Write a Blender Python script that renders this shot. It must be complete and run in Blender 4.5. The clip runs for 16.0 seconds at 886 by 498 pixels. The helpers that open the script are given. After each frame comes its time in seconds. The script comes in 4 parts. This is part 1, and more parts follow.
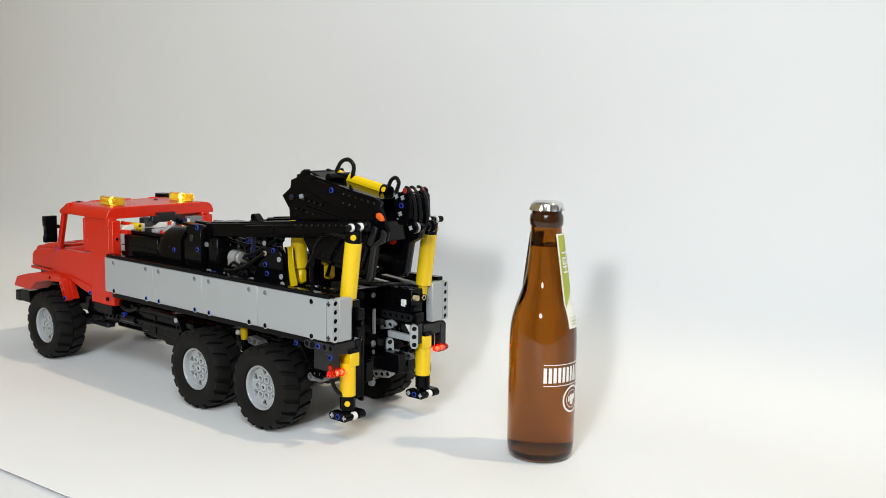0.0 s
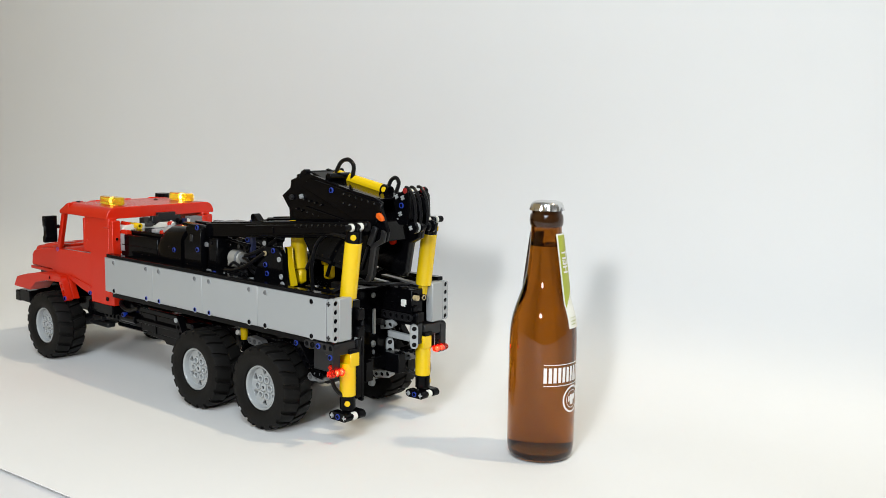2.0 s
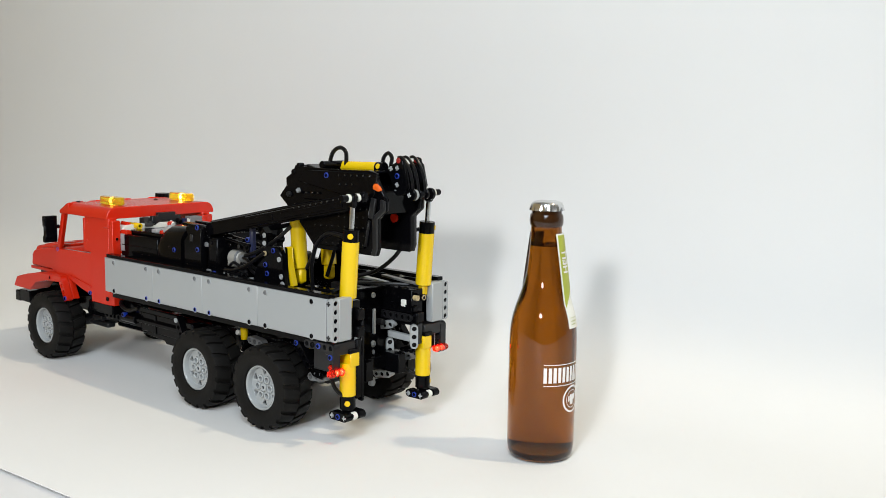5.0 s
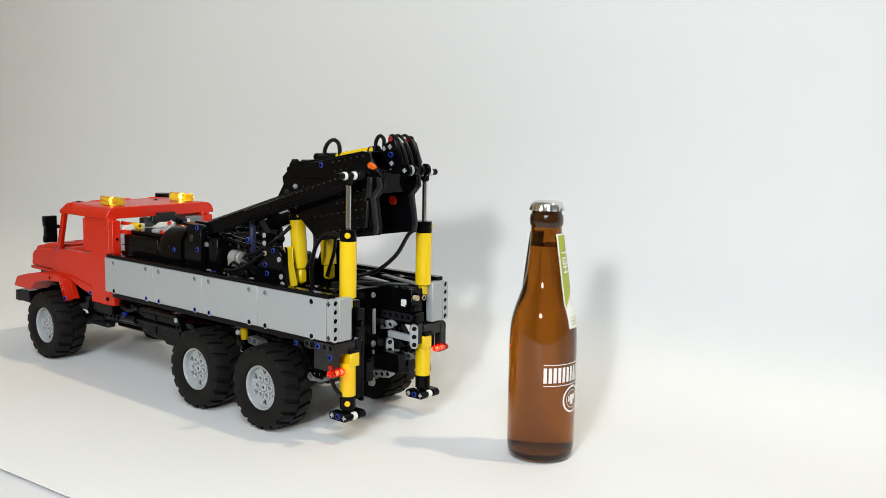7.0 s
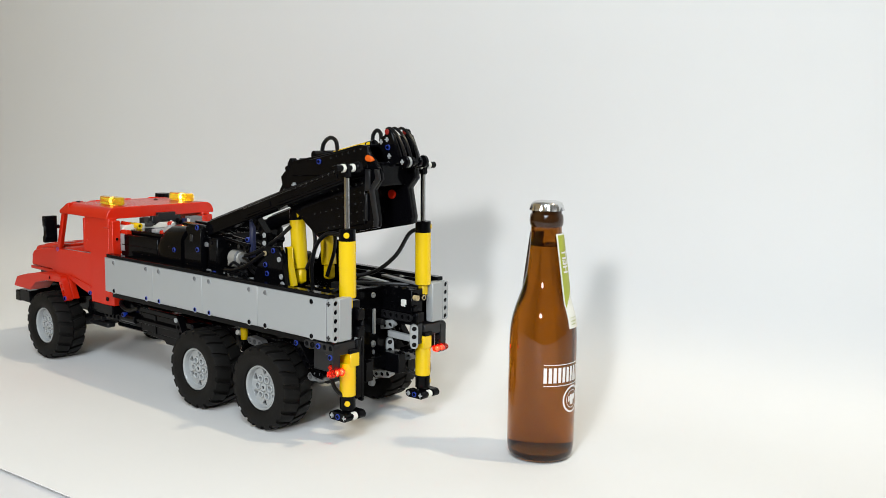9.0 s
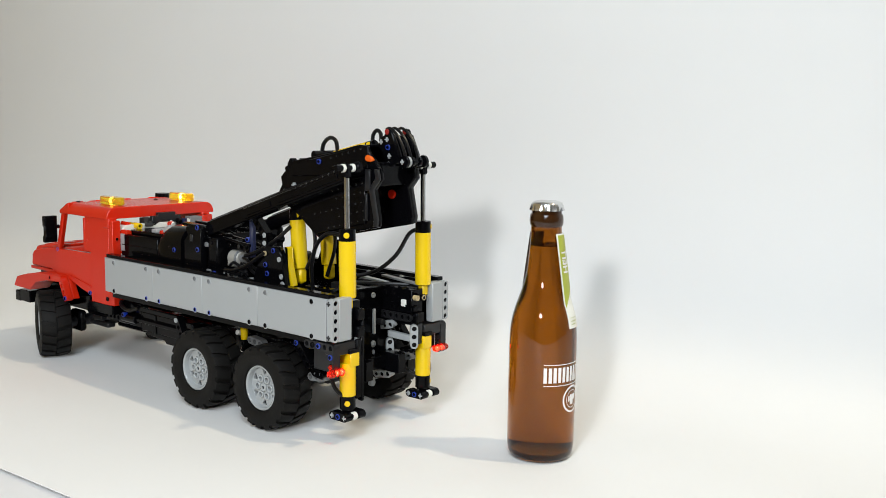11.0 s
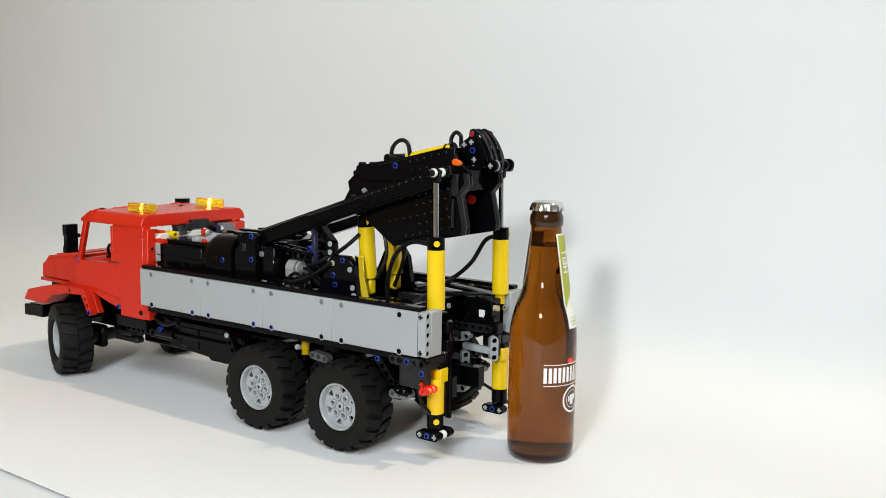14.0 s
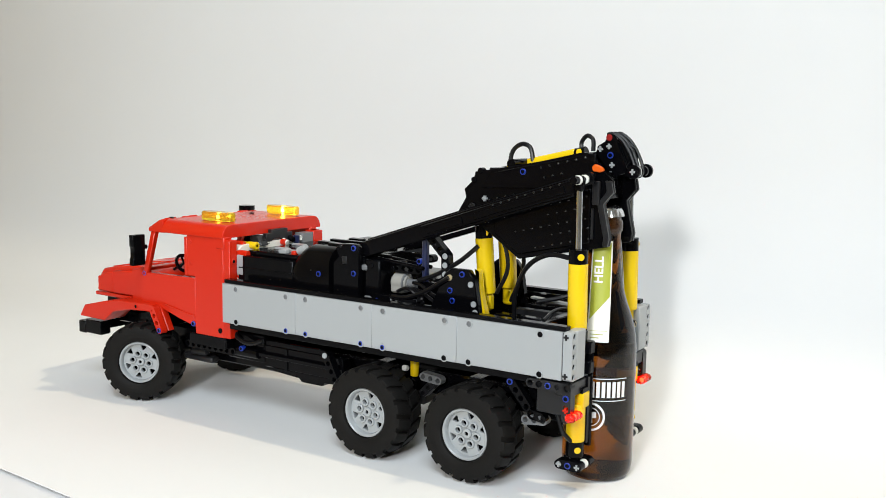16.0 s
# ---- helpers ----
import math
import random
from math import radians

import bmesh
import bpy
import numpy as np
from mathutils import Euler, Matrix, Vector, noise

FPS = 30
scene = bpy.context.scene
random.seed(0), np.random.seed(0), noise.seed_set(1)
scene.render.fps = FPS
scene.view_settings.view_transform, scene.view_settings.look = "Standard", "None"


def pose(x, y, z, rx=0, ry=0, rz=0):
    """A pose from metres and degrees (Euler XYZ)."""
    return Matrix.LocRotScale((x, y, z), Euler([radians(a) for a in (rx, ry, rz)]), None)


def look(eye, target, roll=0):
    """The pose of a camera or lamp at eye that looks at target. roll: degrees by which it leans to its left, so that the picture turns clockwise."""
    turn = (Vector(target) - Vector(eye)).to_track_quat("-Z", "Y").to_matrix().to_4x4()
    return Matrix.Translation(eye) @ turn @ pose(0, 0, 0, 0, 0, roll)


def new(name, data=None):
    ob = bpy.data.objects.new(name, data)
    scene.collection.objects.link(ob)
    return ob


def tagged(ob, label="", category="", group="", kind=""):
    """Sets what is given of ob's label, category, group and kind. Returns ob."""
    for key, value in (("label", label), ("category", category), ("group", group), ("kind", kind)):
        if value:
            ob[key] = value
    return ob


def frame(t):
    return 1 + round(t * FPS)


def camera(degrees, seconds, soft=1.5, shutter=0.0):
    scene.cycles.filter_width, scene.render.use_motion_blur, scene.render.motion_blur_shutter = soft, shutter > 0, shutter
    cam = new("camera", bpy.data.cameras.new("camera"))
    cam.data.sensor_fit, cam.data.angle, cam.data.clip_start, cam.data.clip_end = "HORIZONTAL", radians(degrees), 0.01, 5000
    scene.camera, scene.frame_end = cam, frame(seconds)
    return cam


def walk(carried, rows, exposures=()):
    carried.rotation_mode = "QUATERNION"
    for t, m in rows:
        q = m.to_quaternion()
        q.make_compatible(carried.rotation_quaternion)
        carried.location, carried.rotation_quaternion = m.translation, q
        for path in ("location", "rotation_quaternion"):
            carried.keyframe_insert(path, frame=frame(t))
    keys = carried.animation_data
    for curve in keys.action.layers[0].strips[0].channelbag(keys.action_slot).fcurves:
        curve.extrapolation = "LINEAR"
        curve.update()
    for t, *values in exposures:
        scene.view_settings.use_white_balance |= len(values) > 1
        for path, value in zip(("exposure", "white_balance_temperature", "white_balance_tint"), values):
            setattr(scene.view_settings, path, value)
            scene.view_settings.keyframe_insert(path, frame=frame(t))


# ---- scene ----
# ---------------------------------------------------------------- camera
cam = camera(47.86, 16.0, soft=0.9)
EYE = (0.0, 0.0, 0.299)
VIEW = look(EYE, (0.0, math.cos(radians(7.51)), 0.299 - math.sin(radians(7.51))), roll=0.93)
walk(cam, [(0.0, VIEW), (16.0, VIEW)], exposures=[(0.0, 0.10), (14.0, 0.12), (16.0, 0.28)])

# ---------------------------------------------------------------- light
world = bpy.data.worlds.new("room_light")
scene.world = world
world.use_nodes = True
world.node_tree.nodes["Background"].inputs[0].default_value = (0.86, 0.92, 1.0, 1)
world.node_tree.nodes["Background"].inputs[1].default_value = 0.2


def area_lamp(name, eye, target, size, power, color, size_y=None):
    lamp = bpy.data.lights.new(name, "AREA")
    lamp.energy, lamp.color, lamp.size = power, color, size
    if size_y:
        lamp.shape, lamp.size_y = "RECTANGLE", size_y
    else:
        lamp.shape = "DISK"
    ob = new(name, lamp)
    ob.matrix_world = look(eye, target)
    return ob


# a reflector lamp behind the camera, a warm lamp high on one side and the cool light of the ceiling
key = bpy.data.lights.new("key_lamp", "SPOT")
key.energy, key.color, key.shadow_soft_size = 78.0, (0.965, 0.985, 1.0), 0.085
key.spot_size, key.spot_blend = radians(70), 1.0
new("key_lamp", key).matrix_world = look((-0.50, -1.00, 0.80), (-0.22, 1.1, 0.18))
area_lamp("side_lamp", (1.36, 0.56, 2.62), (-0.5, 1.0, 0.1), 0.12, 25.0, (1.0, 0.85, 0.60))
area_lamp("ceiling_light", (-0.2, -0.55, 1.62), (0.0, 1.4, 0.45), 0.9, 27.0, (0.80, 0.905, 1.0), 0.9)

# ---------------------------------------------------------------- materials
def mat(name, color, rough=0.3, metal=0.0, bump=0.0, scale=220.0, vary=0.025, speck=0.0, **more):
    m = bpy.data.materials.new(name)
    m.use_nodes = True
    nt = m.node_tree
    b = nt.nodes["Principled BSDF"]
    b.inputs["Metallic"].default_value = metal
    tex = nt.nodes.new("ShaderNodeTexCoord")
    big = nt.nodes.new("ShaderNodeTexNoise")
    big.inputs["Scale"].default_value, big.inputs["Detail"].default_value = scale * 0.12, 3
    fine = nt.nodes.new("ShaderNodeTexNoise")
    fine.inputs["Scale"].default_value, fine.inputs["Detail"].default_value = scale, 4
    for n in (big, fine):
        nt.links.new(tex.outputs["Object"], n.inputs["Vector"])
    info = nt.nodes.new("ShaderNodeObjectInfo")
    add = nt.nodes.new("ShaderNodeMath")
    add.operation = "ADD"
    nt.links.new(info.outputs["Random"], add.inputs[0])
    nt.links.new(big.outputs["Fac"], add.inputs[1])
    ramp = nt.nodes.new("ShaderNodeMapRange")
    ramp.inputs["From Min"].default_value, ramp.inputs["From Max"].default_value = 0.3, 1.7
    ramp.inputs["To Min"].default_value, ramp.inputs["To Max"].default_value = 1 - vary, 1 + vary
    nt.links.new(add.outputs[0], ramp.inputs["Value"])
    mul = nt.nodes.new("ShaderNodeVectorMath")
    mul.operation = "SCALE"
    mul.inputs[0].default_value = color
    nt.links.new(ramp.outputs[0], mul.inputs["Scale"])
    nt.links.new(mul.outputs[0], b.inputs["Base Color"])
    rr = nt.nodes.new("ShaderNodeMapRange")
    rr.inputs["To Min"].default_value, rr.inputs["To Max"].default_value = rough * 0.9, rough * 1.15
    nt.links.new(fine.outputs["Fac"], rr.inputs["Value"])
    nt.links.new(rr.outputs[0], b.inputs["Roughness"])
    if bump:
        bp = nt.nodes.new("ShaderNodeBump")
        bp.inputs["Strength"].default_value, bp.inputs["Distance"].default_value = bump, 0.0005
        nt.links.new(fine.outputs["Fac"], bp.inputs["Height"])
        nt.links.new(bp.outputs[0], b.inputs["Normal"])
    for key, value in more.items():
        b.inputs[key.replace("_", " ")].default_value = value
    return m


RED = mat("red_plastic", (0.57, 0.018, 0.004), 0.25, Specular_IOR_Level=0.35)
GREY = mat("light_grey_plastic", (0.345, 0.362, 0.368), 0.3)
MOTOR_GREY = mat("motor_grey_plastic", (0.33, 0.32, 0.29), 0.3)
RIM = mat("polished_grey_plastic", (0.345, 0.362, 0.368), 0.15)
MID = mat("mid_grey_plastic", (0.16, 0.165, 0.17), 0.3)
WHITE = mat("white_plastic", (0.75, 0.75, 0.70), 0.3)
DARK = mat("dark_grey_plastic", (0.012, 0.012, 0.013), 0.32, Specular_IOR_Level=0.3)
BLACK = mat("black_plastic", (0.0022, 0.0022, 0.0028), 0.12, bump=0.0, Specular_IOR_Level=0.10)
GLOSS = mat("polished_black_plastic", (0.0025, 0.0025, 0.003), 0.09, Specular_IOR_Level=0.6)
YELLOW = mat("yellow_plastic", (0.78, 0.53, 0.004), 0.25)
BLUE = mat("blue_plastic", (0.008, 0.035, 0.33), 0.3)
NAVY = mat("navy_plastic", (0.010, 0.016, 0.06), 0.3)
DEEP_RED = mat("deep_red_plastic", (0.26, 0.012, 0.012), 0.25)
ORANGE = mat("orange_plastic", (0.75, 0.12, 0.01), 0.2)
TAN = mat("tan_plastic", (0.45, 0.36, 0.2), 0.35)
RUBBER = mat("tyre_rubber", (0.0065, 0.006, 0.0055), 0.6, Specular_IOR_Level=0.15, bump=0.25, scale=700, vary=0.12)
HOSE = mat("hose_rubber", (0.005, 0.005, 0.006), 0.28, bump=0.03, Specular_IOR_Level=0.25)
CHROME = mat("chrome", (0.62, 0.64, 0.66), 0.16, 1.0, bump=0.02)
CAP_METAL = mat("crown_cap_metal", (0.72, 0.72, 0.72), 0.22, 1.0, bump=0.1)
AMBER_LENS = mat("amber_lens", (1.0, 0.78, 0.05), 0.06, bump=0.0, Transmission_Weight=0.8, IOR=1.3)
RED_LENS = mat("red_lens", (0.95, 0.05, 0.015), 0.12, bump=0.02, Transmission_Weight=0.8, IOR=1.45)
GLASS = mat("amber_glass", (0.275, 0.080, 0.005), 0.03, bump=0.0, vary=0.03, Transmission_Weight=1.0, IOR=1.45)
CLEAR = mat("clear_glass", (1.0, 0.97, 0.9), 0.03, bump=0.0, vary=0.0, Transmission_Weight=1.0, IOR=1.45)
BASE_GLASS = mat("thick_amber_glass", (0.10, 0.035, 0.008), 0.05, bump=0.0, Transmission_Weight=0.7, IOR=1.5)
PAPER = mat("backdrop_paper", (0.80, 0.80, 0.79), 0.75, bump=0.12, scale=120, vary=0.012)
TABLE = mat("table_top", (0.76, 0.76, 0.77), 0.5, bump=0.1, scale=90, vary=0.05)
# beige chosen for the warm light it throws on the backdrop's left
BOUNCE_WALL = mat("warm_bounce_wall", (0.62, 0.49, 0.27), 0.85, bump=0.2, scale=40, vary=0.03)
WALL = mat("room_wall", (0.52, 0.52, 0.51), 0.85, bump=0.2, scale=40, vary=0.03)
LABEL_WHITE = mat("label_paper", (0.80, 0.80, 0.74), 0.45, bump=0.08, scale=900)
LABEL_GREEN = mat("label_green", (0.36, 0.40, 0.035), 0.45, bump=0.08, scale=900)
LABEL_BACK = mat("label_back_paper", (0.10, 0.055, 0.03), 0.6, bump=0.08, scale=900)
PRINT = mat("white_print", (0.78, 0.76, 0.74), 0.4, bump=0.05)


def glow(name, color, strength):
    m = bpy.data.materials.new(name)
    m.use_nodes = True
    b = m.node_tree.nodes["Principled BSDF"]
    b.inputs["Base Color"].default_value = (*color, 1)
    b.inputs["Emission Color"].default_value = (*color, 1)
    b.inputs["Emission Strength"].default_value = strength
    return m


LED_AMBER = glow("lit_amber_led", (1.0, 0.62, 0.2), 35.0)
LED_DIM = glow("dim_amber_led", (1.0, 0.62, 0.2), 6.0)
LED_RED = glow("lit_red_led", (1.0, 0.09, 0.05), 14.0)

# ---------------------------------------------------------------- mesh tools (the truck is laid out in studs of 8 mm)
S = 0.008


def finish(name, bm, material, scale=S, sharp=38.0, smooth=True):
    bmesh.ops.scale(bm, vec=(scale,) * 3, verts=bm.verts)
    bm.normal_update()
    for f in bm.faces:
        f.smooth = smooth
    for e in bm.edges:
        e.smooth = len(e.link_faces) == 2 and e.calc_face_angle(0.0) < radians(sharp)
    me = bpy.data.meshes.new(name)
    bm.to_mesh(me)
    bm.free()
    for m in (material if isinstance(material, (list, tuple)) else (material,)):
        me.materials.append(m)
    return me


def part(name, bm, material, parent, label="", at=None, scale=S):
    ob = new(name, finish(name, bm, material, scale))
    ob.parent = parent
    if at is not None:
        ob.matrix_basis = at
    return tagged(ob, label) if label else ob


def at_studs(x, y, z, rx=0, ry=0, rz=0):
    return pose(x * S, y * S, z * S, rx, ry, rz)


def solid(bm, verts, faces, bevel=0.06):
    """A closed solid from corners and faces, with its edges rounded, joined to bm."""
    t = bmesh.new()
    vs = [t.verts.new(v) for v in verts]
    for f in faces:
        t.faces.new([vs[i] for i in f])
    bmesh.ops.recalc_face_normals(t, faces=t.faces)
    if bevel:
        bmesh.ops.bevel(t, geom=list(t.edges), offset=bevel, segments=1, affect="EDGES", clamp_overlap=True)
    join(bm, t)
    return bm


def join(bm, t, m=None):
    if m is not None:
        bmesh.ops.transform(t, matrix=m, verts=t.verts)
    made = {v: bm.verts.new(v.co) for v in t.verts}
    for f in t.faces:
        g = bm.faces.new([made[v] for v in f.verts])
        g.material_index = f.material_index
    t.free()


BOXF = ((0, 1, 3, 2), (4, 6, 7, 5), (0, 4, 5, 1), (2, 3, 7, 6), (0, 2, 6, 4), (1, 5, 7, 3))


def box(x0, x1, y0, y1, z0, z1, bevel=0.06, bm=None):
    return solid(bm or bmesh.new(), [(x, y, z) for x in (x0, x1) for y in (y0, y1) for z in (z0, z1)], BOXF, bevel)


def prism(outline, y0, y1, bevel=0.06, bm=None, axis="y"):
    """An outline in x and z (axis y), in y and z (axis x) or in x and y (axis z), extruded."""
    n = len(outline)
    put = {"y": lambda a, b, c: (a, c, b), "x": lambda a, b, c: (c, a, b), "z": lambda a, b, c: (a, b, c)}[axis]
    verts = [put(a, b, y0) for a, b in outline] + [put(a, b, y1) for a, b in outline]
    faces = [tuple(range(n)), tuple(range(2 * n - 1, n - 1, -1))] + [(i, (i + 1) % n, n + (i + 1) % n, n + i) for i in range(n)]
    return solid(bm or bmesh.new(), verts, faces, bevel)


def frame_of(direction):
    return Vector(direction).normalized().to_track_quat("Z", "Y").to_matrix().to_4x4()


def lathe(profile, seg=20, bm=None, m=None, closed=False):
    """Turns (radius, height) pairs about z; ends at radius 0 close the solid."""
    t = bmesh.new()
    rings = []
    for r, z in profile:
        if r < 1e-6:
            rings.append([t.verts.new((0, 0, z))])
        else:
            rings.append([t.verts.new((r * math.cos(2 * math.pi * k / seg), r * math.sin(2 * math.pi * k / seg), z)) for k in range(seg)])
    pairs = list(zip(rings, rings[1:])) + ([(rings[-1], rings[0])] if closed else [])
    for a, b in pairs:
        for k in range(seg):
            q = [a[k % len(a)], a[(k + 1) % len(a)], b[(k + 1) % len(b)], b[k % len(b)]]
            q = list(dict.fromkeys(q))
            if len(q) > 2:
                t.faces.new(q)
    bmesh.ops.recalc_face_normals(t, faces=t.faces)
    bm = bm or bmesh.new()
    join(bm, t, m)
    return bm


def rod(a, b, r, seg=16, bm=None, bevel=0.05, r2=None):
    a, b = Vector(a), Vector(b)
    h, r2 = (b - a).length, r if r2 is None else r2
    e = min(bevel, r * 0.4, h * 0.4)
    return lathe([(0, 0), (r - e, 0), (r, e), (r2, h - e), (r2 - e, h), (0, h)], seg, bm, Matrix.Translation(a) @ frame_of(b - a))


def sweep(points, r, seg=8, bm=None, steps=6):
    """A round hose along a smooth line through the points."""
    pts = [Vector(q) for q in points]
    line = []
    for i in range(len(pts) - 1):
        p0, p1, p2, p3 = pts[max(i - 1, 0)], pts[i], pts[i + 1], pts[min(i + 2, len(pts) - 1)]
        for k in range(steps):
            t = k / steps
            line.append(0.5 * (2 * p1 + (p2 - p0) * t + (2 * p0 - 5 * p1 + 4 * p2 - p3) * t * t + (3 * p1 - p0 - 3 * p2 + p3) * t ** 3))
    line.append(pts[-1])
    bm = bm or bmesh.new()
    rings, side = [], None
    for i, c in enumerate(line):
        d = (line[min(i + 1, len(line) - 1)] - line[max(i - 1, 0)]).normalized()
        side = d.orthogonal().normalized() if side is None else (side - d * side.dot(d)).normalized()
        up = d.cross(side)
        rings.append([bm.verts.new(c + r * (math.cos(2 * math.pi * k / seg) * side + math.sin(2 * math.pi * k / seg) * up)) for k in range(seg)])
    for a, b in zip(rings, rings[1:]):
        for k in range(seg):
            bm.faces.new((a[k], a[(k + 1) % seg], b[(k + 1) % seg], b[k]))
    bm.faces.new(rings[0][::-1])
    bm.faces.new(rings[-1])
    return bm


def beam_bm(n, thick=1.0, width=0.96, hole=0.30, seg=16):
    """A studless beam of n holes along x from 0, holes along z, centred on z = 0."""
    t = bmesh.new()
    h, w = thick / 2 - 0.02, width / 2
    for i in range(n):
        ring_in, ring_out = [], []
        for k in range(seg):
            a = 2 * math.pi * k / seg
            c, s = round(math.cos(a), 9), round(math.sin(a), 9)
            if (i == 0 and c < 0) or (i == n - 1 and c > 0):
                ox, oy = w * c, w * s
            else:
                q = max(abs(c), abs(s))
                ox, oy = 0.5 * c / q, w * s / q
            ring_in.append((i + hole * c, hole * s))
            ring_out.append((i + ox, oy))
        vi = [[t.verts.new((x, y, z)) for x, y in ring_in] for z in (-h, h)]
        vo = [[t.verts.new((x, y, z)) for x, y in ring_out] for z in (-h, h)]
        for k in range(seg):
            j = (k + 1) % seg
            t.faces.new((vi[1][k], vo[1][k], vo[1][j], vi[1][j]))
            t.faces.new((vi[0][k], vi[0][j], vo[0][j], vo[0][k]))
            t.faces.new((vi[0][k], vi[1][k], vi[1][j], vi[0][j]))
            if abs(ring_out[k][1] + ring_out[j][1]) > 1.95 * w or (i == 0 and ring_out[k][0] + ring_out[j][0] < 0) or (i == n - 1 and ring_out[k][0] + ring_out[j][0] > 2 * n - 2):
                t.faces.new((vo[0][k], vo[0][j], vo[1][j], vo[1][k]))
    bmesh.ops.remove_doubles(t, verts=t.verts, dist=0.003)
    return t


MESHES = {}


def shared(key, make, material):
    if key not in MESHES:
        MESHES[key] = finish(key[0], make(), material)
    return MESHES[key]


def beam(parent, n, start, along, holes, material=BLACK, label="", dark=False):
    """One beam of n holes: its first hole's place, the way along it and its holes' axis."""
    me = shared(("beam", n, material.name), lambda: beam_bm(n), material)
    ob = new("beam", me)
    ob.parent = parent
    x = Vector(along).normalized()
    z = (Vector(holes) - x * Vector(holes).dot(x)).normalized()
    y = z.cross(x)
    m = Matrix((x, y, z)).transposed().to_4x4()
    m.translation = Vector(start) * S
    ob.matrix_basis = m
    # dark: a black plug in each hole takes the place of its shade
    for i in range(n if dark else 0):
        pin(ob, (i, 0, 0), (0, 0, 1), BLACK, "bore")
    return tagged(ob, label) if label else ob


def pin_bm(r=0.33, out=0.12):
    bm = lathe([(0, -0.5), (r, -0.5), (r, out - 0.03), (r - 0.03, out), (r * 0.66, out), (r * 0.62, out - 0.08), (0, out - 0.08)], 16)
    for f in bm.faces:
        c = f.calc_center_median()
        if c.z > 0 and c.xy.length < r * 0.64:
            f.material_index = 1
    return bm


def seated_bm():
    """A pin in a panel's hole, with the hole's moulded rim."""
    bm = pin_bm(0.29)
    start = len(bm.faces)
    lathe([(0.30, 0.0), (0.30, 0.075), (0.40, 0.075), (0.43, 0.03), (0.43, 0.0)], 18, bm)
    bm.faces.ensure_lookup_table()
    for f in bm.faces[start:]:
        f.material_index = 2
    return bm


def glint_dome_bm():
    """A small polished dome, added only to catch a glint where pins and holes sparkle."""
    return lathe([(0.17, -0.1)] + [(0.15 * math.cos(q), 0.09 * math.sin(q)) for q in (math.pi / 2 * k / 5 for k in range(5))] + [(0, 0.09)], 12)


# a recessed black plug, its colour standing for the shade inside a beam's hole
def hole_shade_bm():
    return lathe([(0, -0.44), (0.296, -0.44), (0.296, 0.36), (0, 0.36)], 16)


def plug_bm(r=0.34):
    return lathe([(0, -0.5), (r, -0.5), (r, 0.04), (r - 0.05, 0.09), (0, 0.09)], 14)


def axle_bm():
    bm = box(-0.29, 0.29, -0.1, 0.1, -0.4, 0.12, 0.03)
    return box(-0.1, 0.1, -0.29, 0.29, -0.4, 0.12, 0.03, bm)


def pin(parent, place, out, material=BLACK, kind="pin"):
    make = {"pin": pin_bm, "glint_dome": glint_dome_bm, "bore": hole_shade_bm, "seated": seated_bm, "plug": plug_bm, "axle": axle_bm}[kind]
    ob = new({"pin": "connector_pin", "glint_dome": "connector_pin", "bore": "bore", "seated": "connector_pin", "plug": "plug", "axle": "axle_end"}[kind], shared((kind, material.name), make, (material, BLACK if material in (BLUE, RED, BLACK) else material, GREY)))
    ob.parent = parent
    m = frame_of(out)
    m.translation = Vector(place) * S
    ob.matrix_basis = m
    return ob

# ---------------------------------------------------------------- the setting
def setting(name, bm, material, label, category):
    return tagged(new(name, finish(name, bm, material, 1.0)), label, category, kind="structure")


def backdrop_sheet():
    u, back = Vector((0.8, -0.6, 0)), Vector((0.6, 0.8, 0))
    start, r, front = 0.87, 0.27, 0.426
    bm, rows = bmesh.new(), []
    for i in range(61):
        a = -2.05 + 2.30 * i / 60
        line = [(front + (start - front) * k / 12, 0.0) for k in range(12)]
        line += [(start + r * math.sin(q), r - r * math.cos(q)) for q in (math.pi / 2 * k / 16 for k in range(17))]
        line += [(start + r, r + 0.9 * k / 8) for k in range(1, 9)]
        rows.append([bm.verts.new(u * a + back * (b + 0.006 * math.sin(2.3 * a + 4 * z) * min(1, z * 4)) + Vector((0, 0, z))) for b, z in line])
    for p, q in zip(rows, rows[1:]):
        for k in range(len(p) - 1):
            bm.faces.new((p[k], q[k], q[k + 1], p[k + 1]))
    ob = setting("backdrop", bm, PAPER, "seamless white paper backdrop curving up behind the truck", "backdrop")
    mod = ob.modifiers.new("thickness", "SOLIDIFY")
    mod.thickness, mod.offset = 0.0008, -1
    return ob


backdrop_sheet()
setting("table", box(-1.6, 1.6, 0.1, 2.25, -0.034, -0.004, 0.004), TABLE, "pale table top under the paper sheet", "table")
for lx in (-1.5, 1.5):
    for ly in (0.2, 2.1):
        setting("table_leg", box(lx - 0.03, lx + 0.03, ly - 0.03, ly + 0.03, -0.75, -0.034, 0.002), TABLE, "square table leg", "table")
# unseen room, added round the table to close it in and bounce light
setting("floor", box(-2.2, 2.2, -2.0, 2.4, -0.85, -0.75, 0), WALL, "plain floor of the room", "floor")
setting("ceiling", box(-2.2, 2.2, -2.0, 2.4, 2.90, 3.00, 0), WALL, "plain pale ceiling", "ceiling")
setting("wall_north", box(-2.2, 2.2, 2.3, 2.4, -0.75, 2.90, 0), WALL, "plain pale wall", "wall")
setting("wall_south", box(-2.2, 2.2, -2.0, -1.9, -0.75, 2.90, 0), WALL, "plain pale wall", "wall")
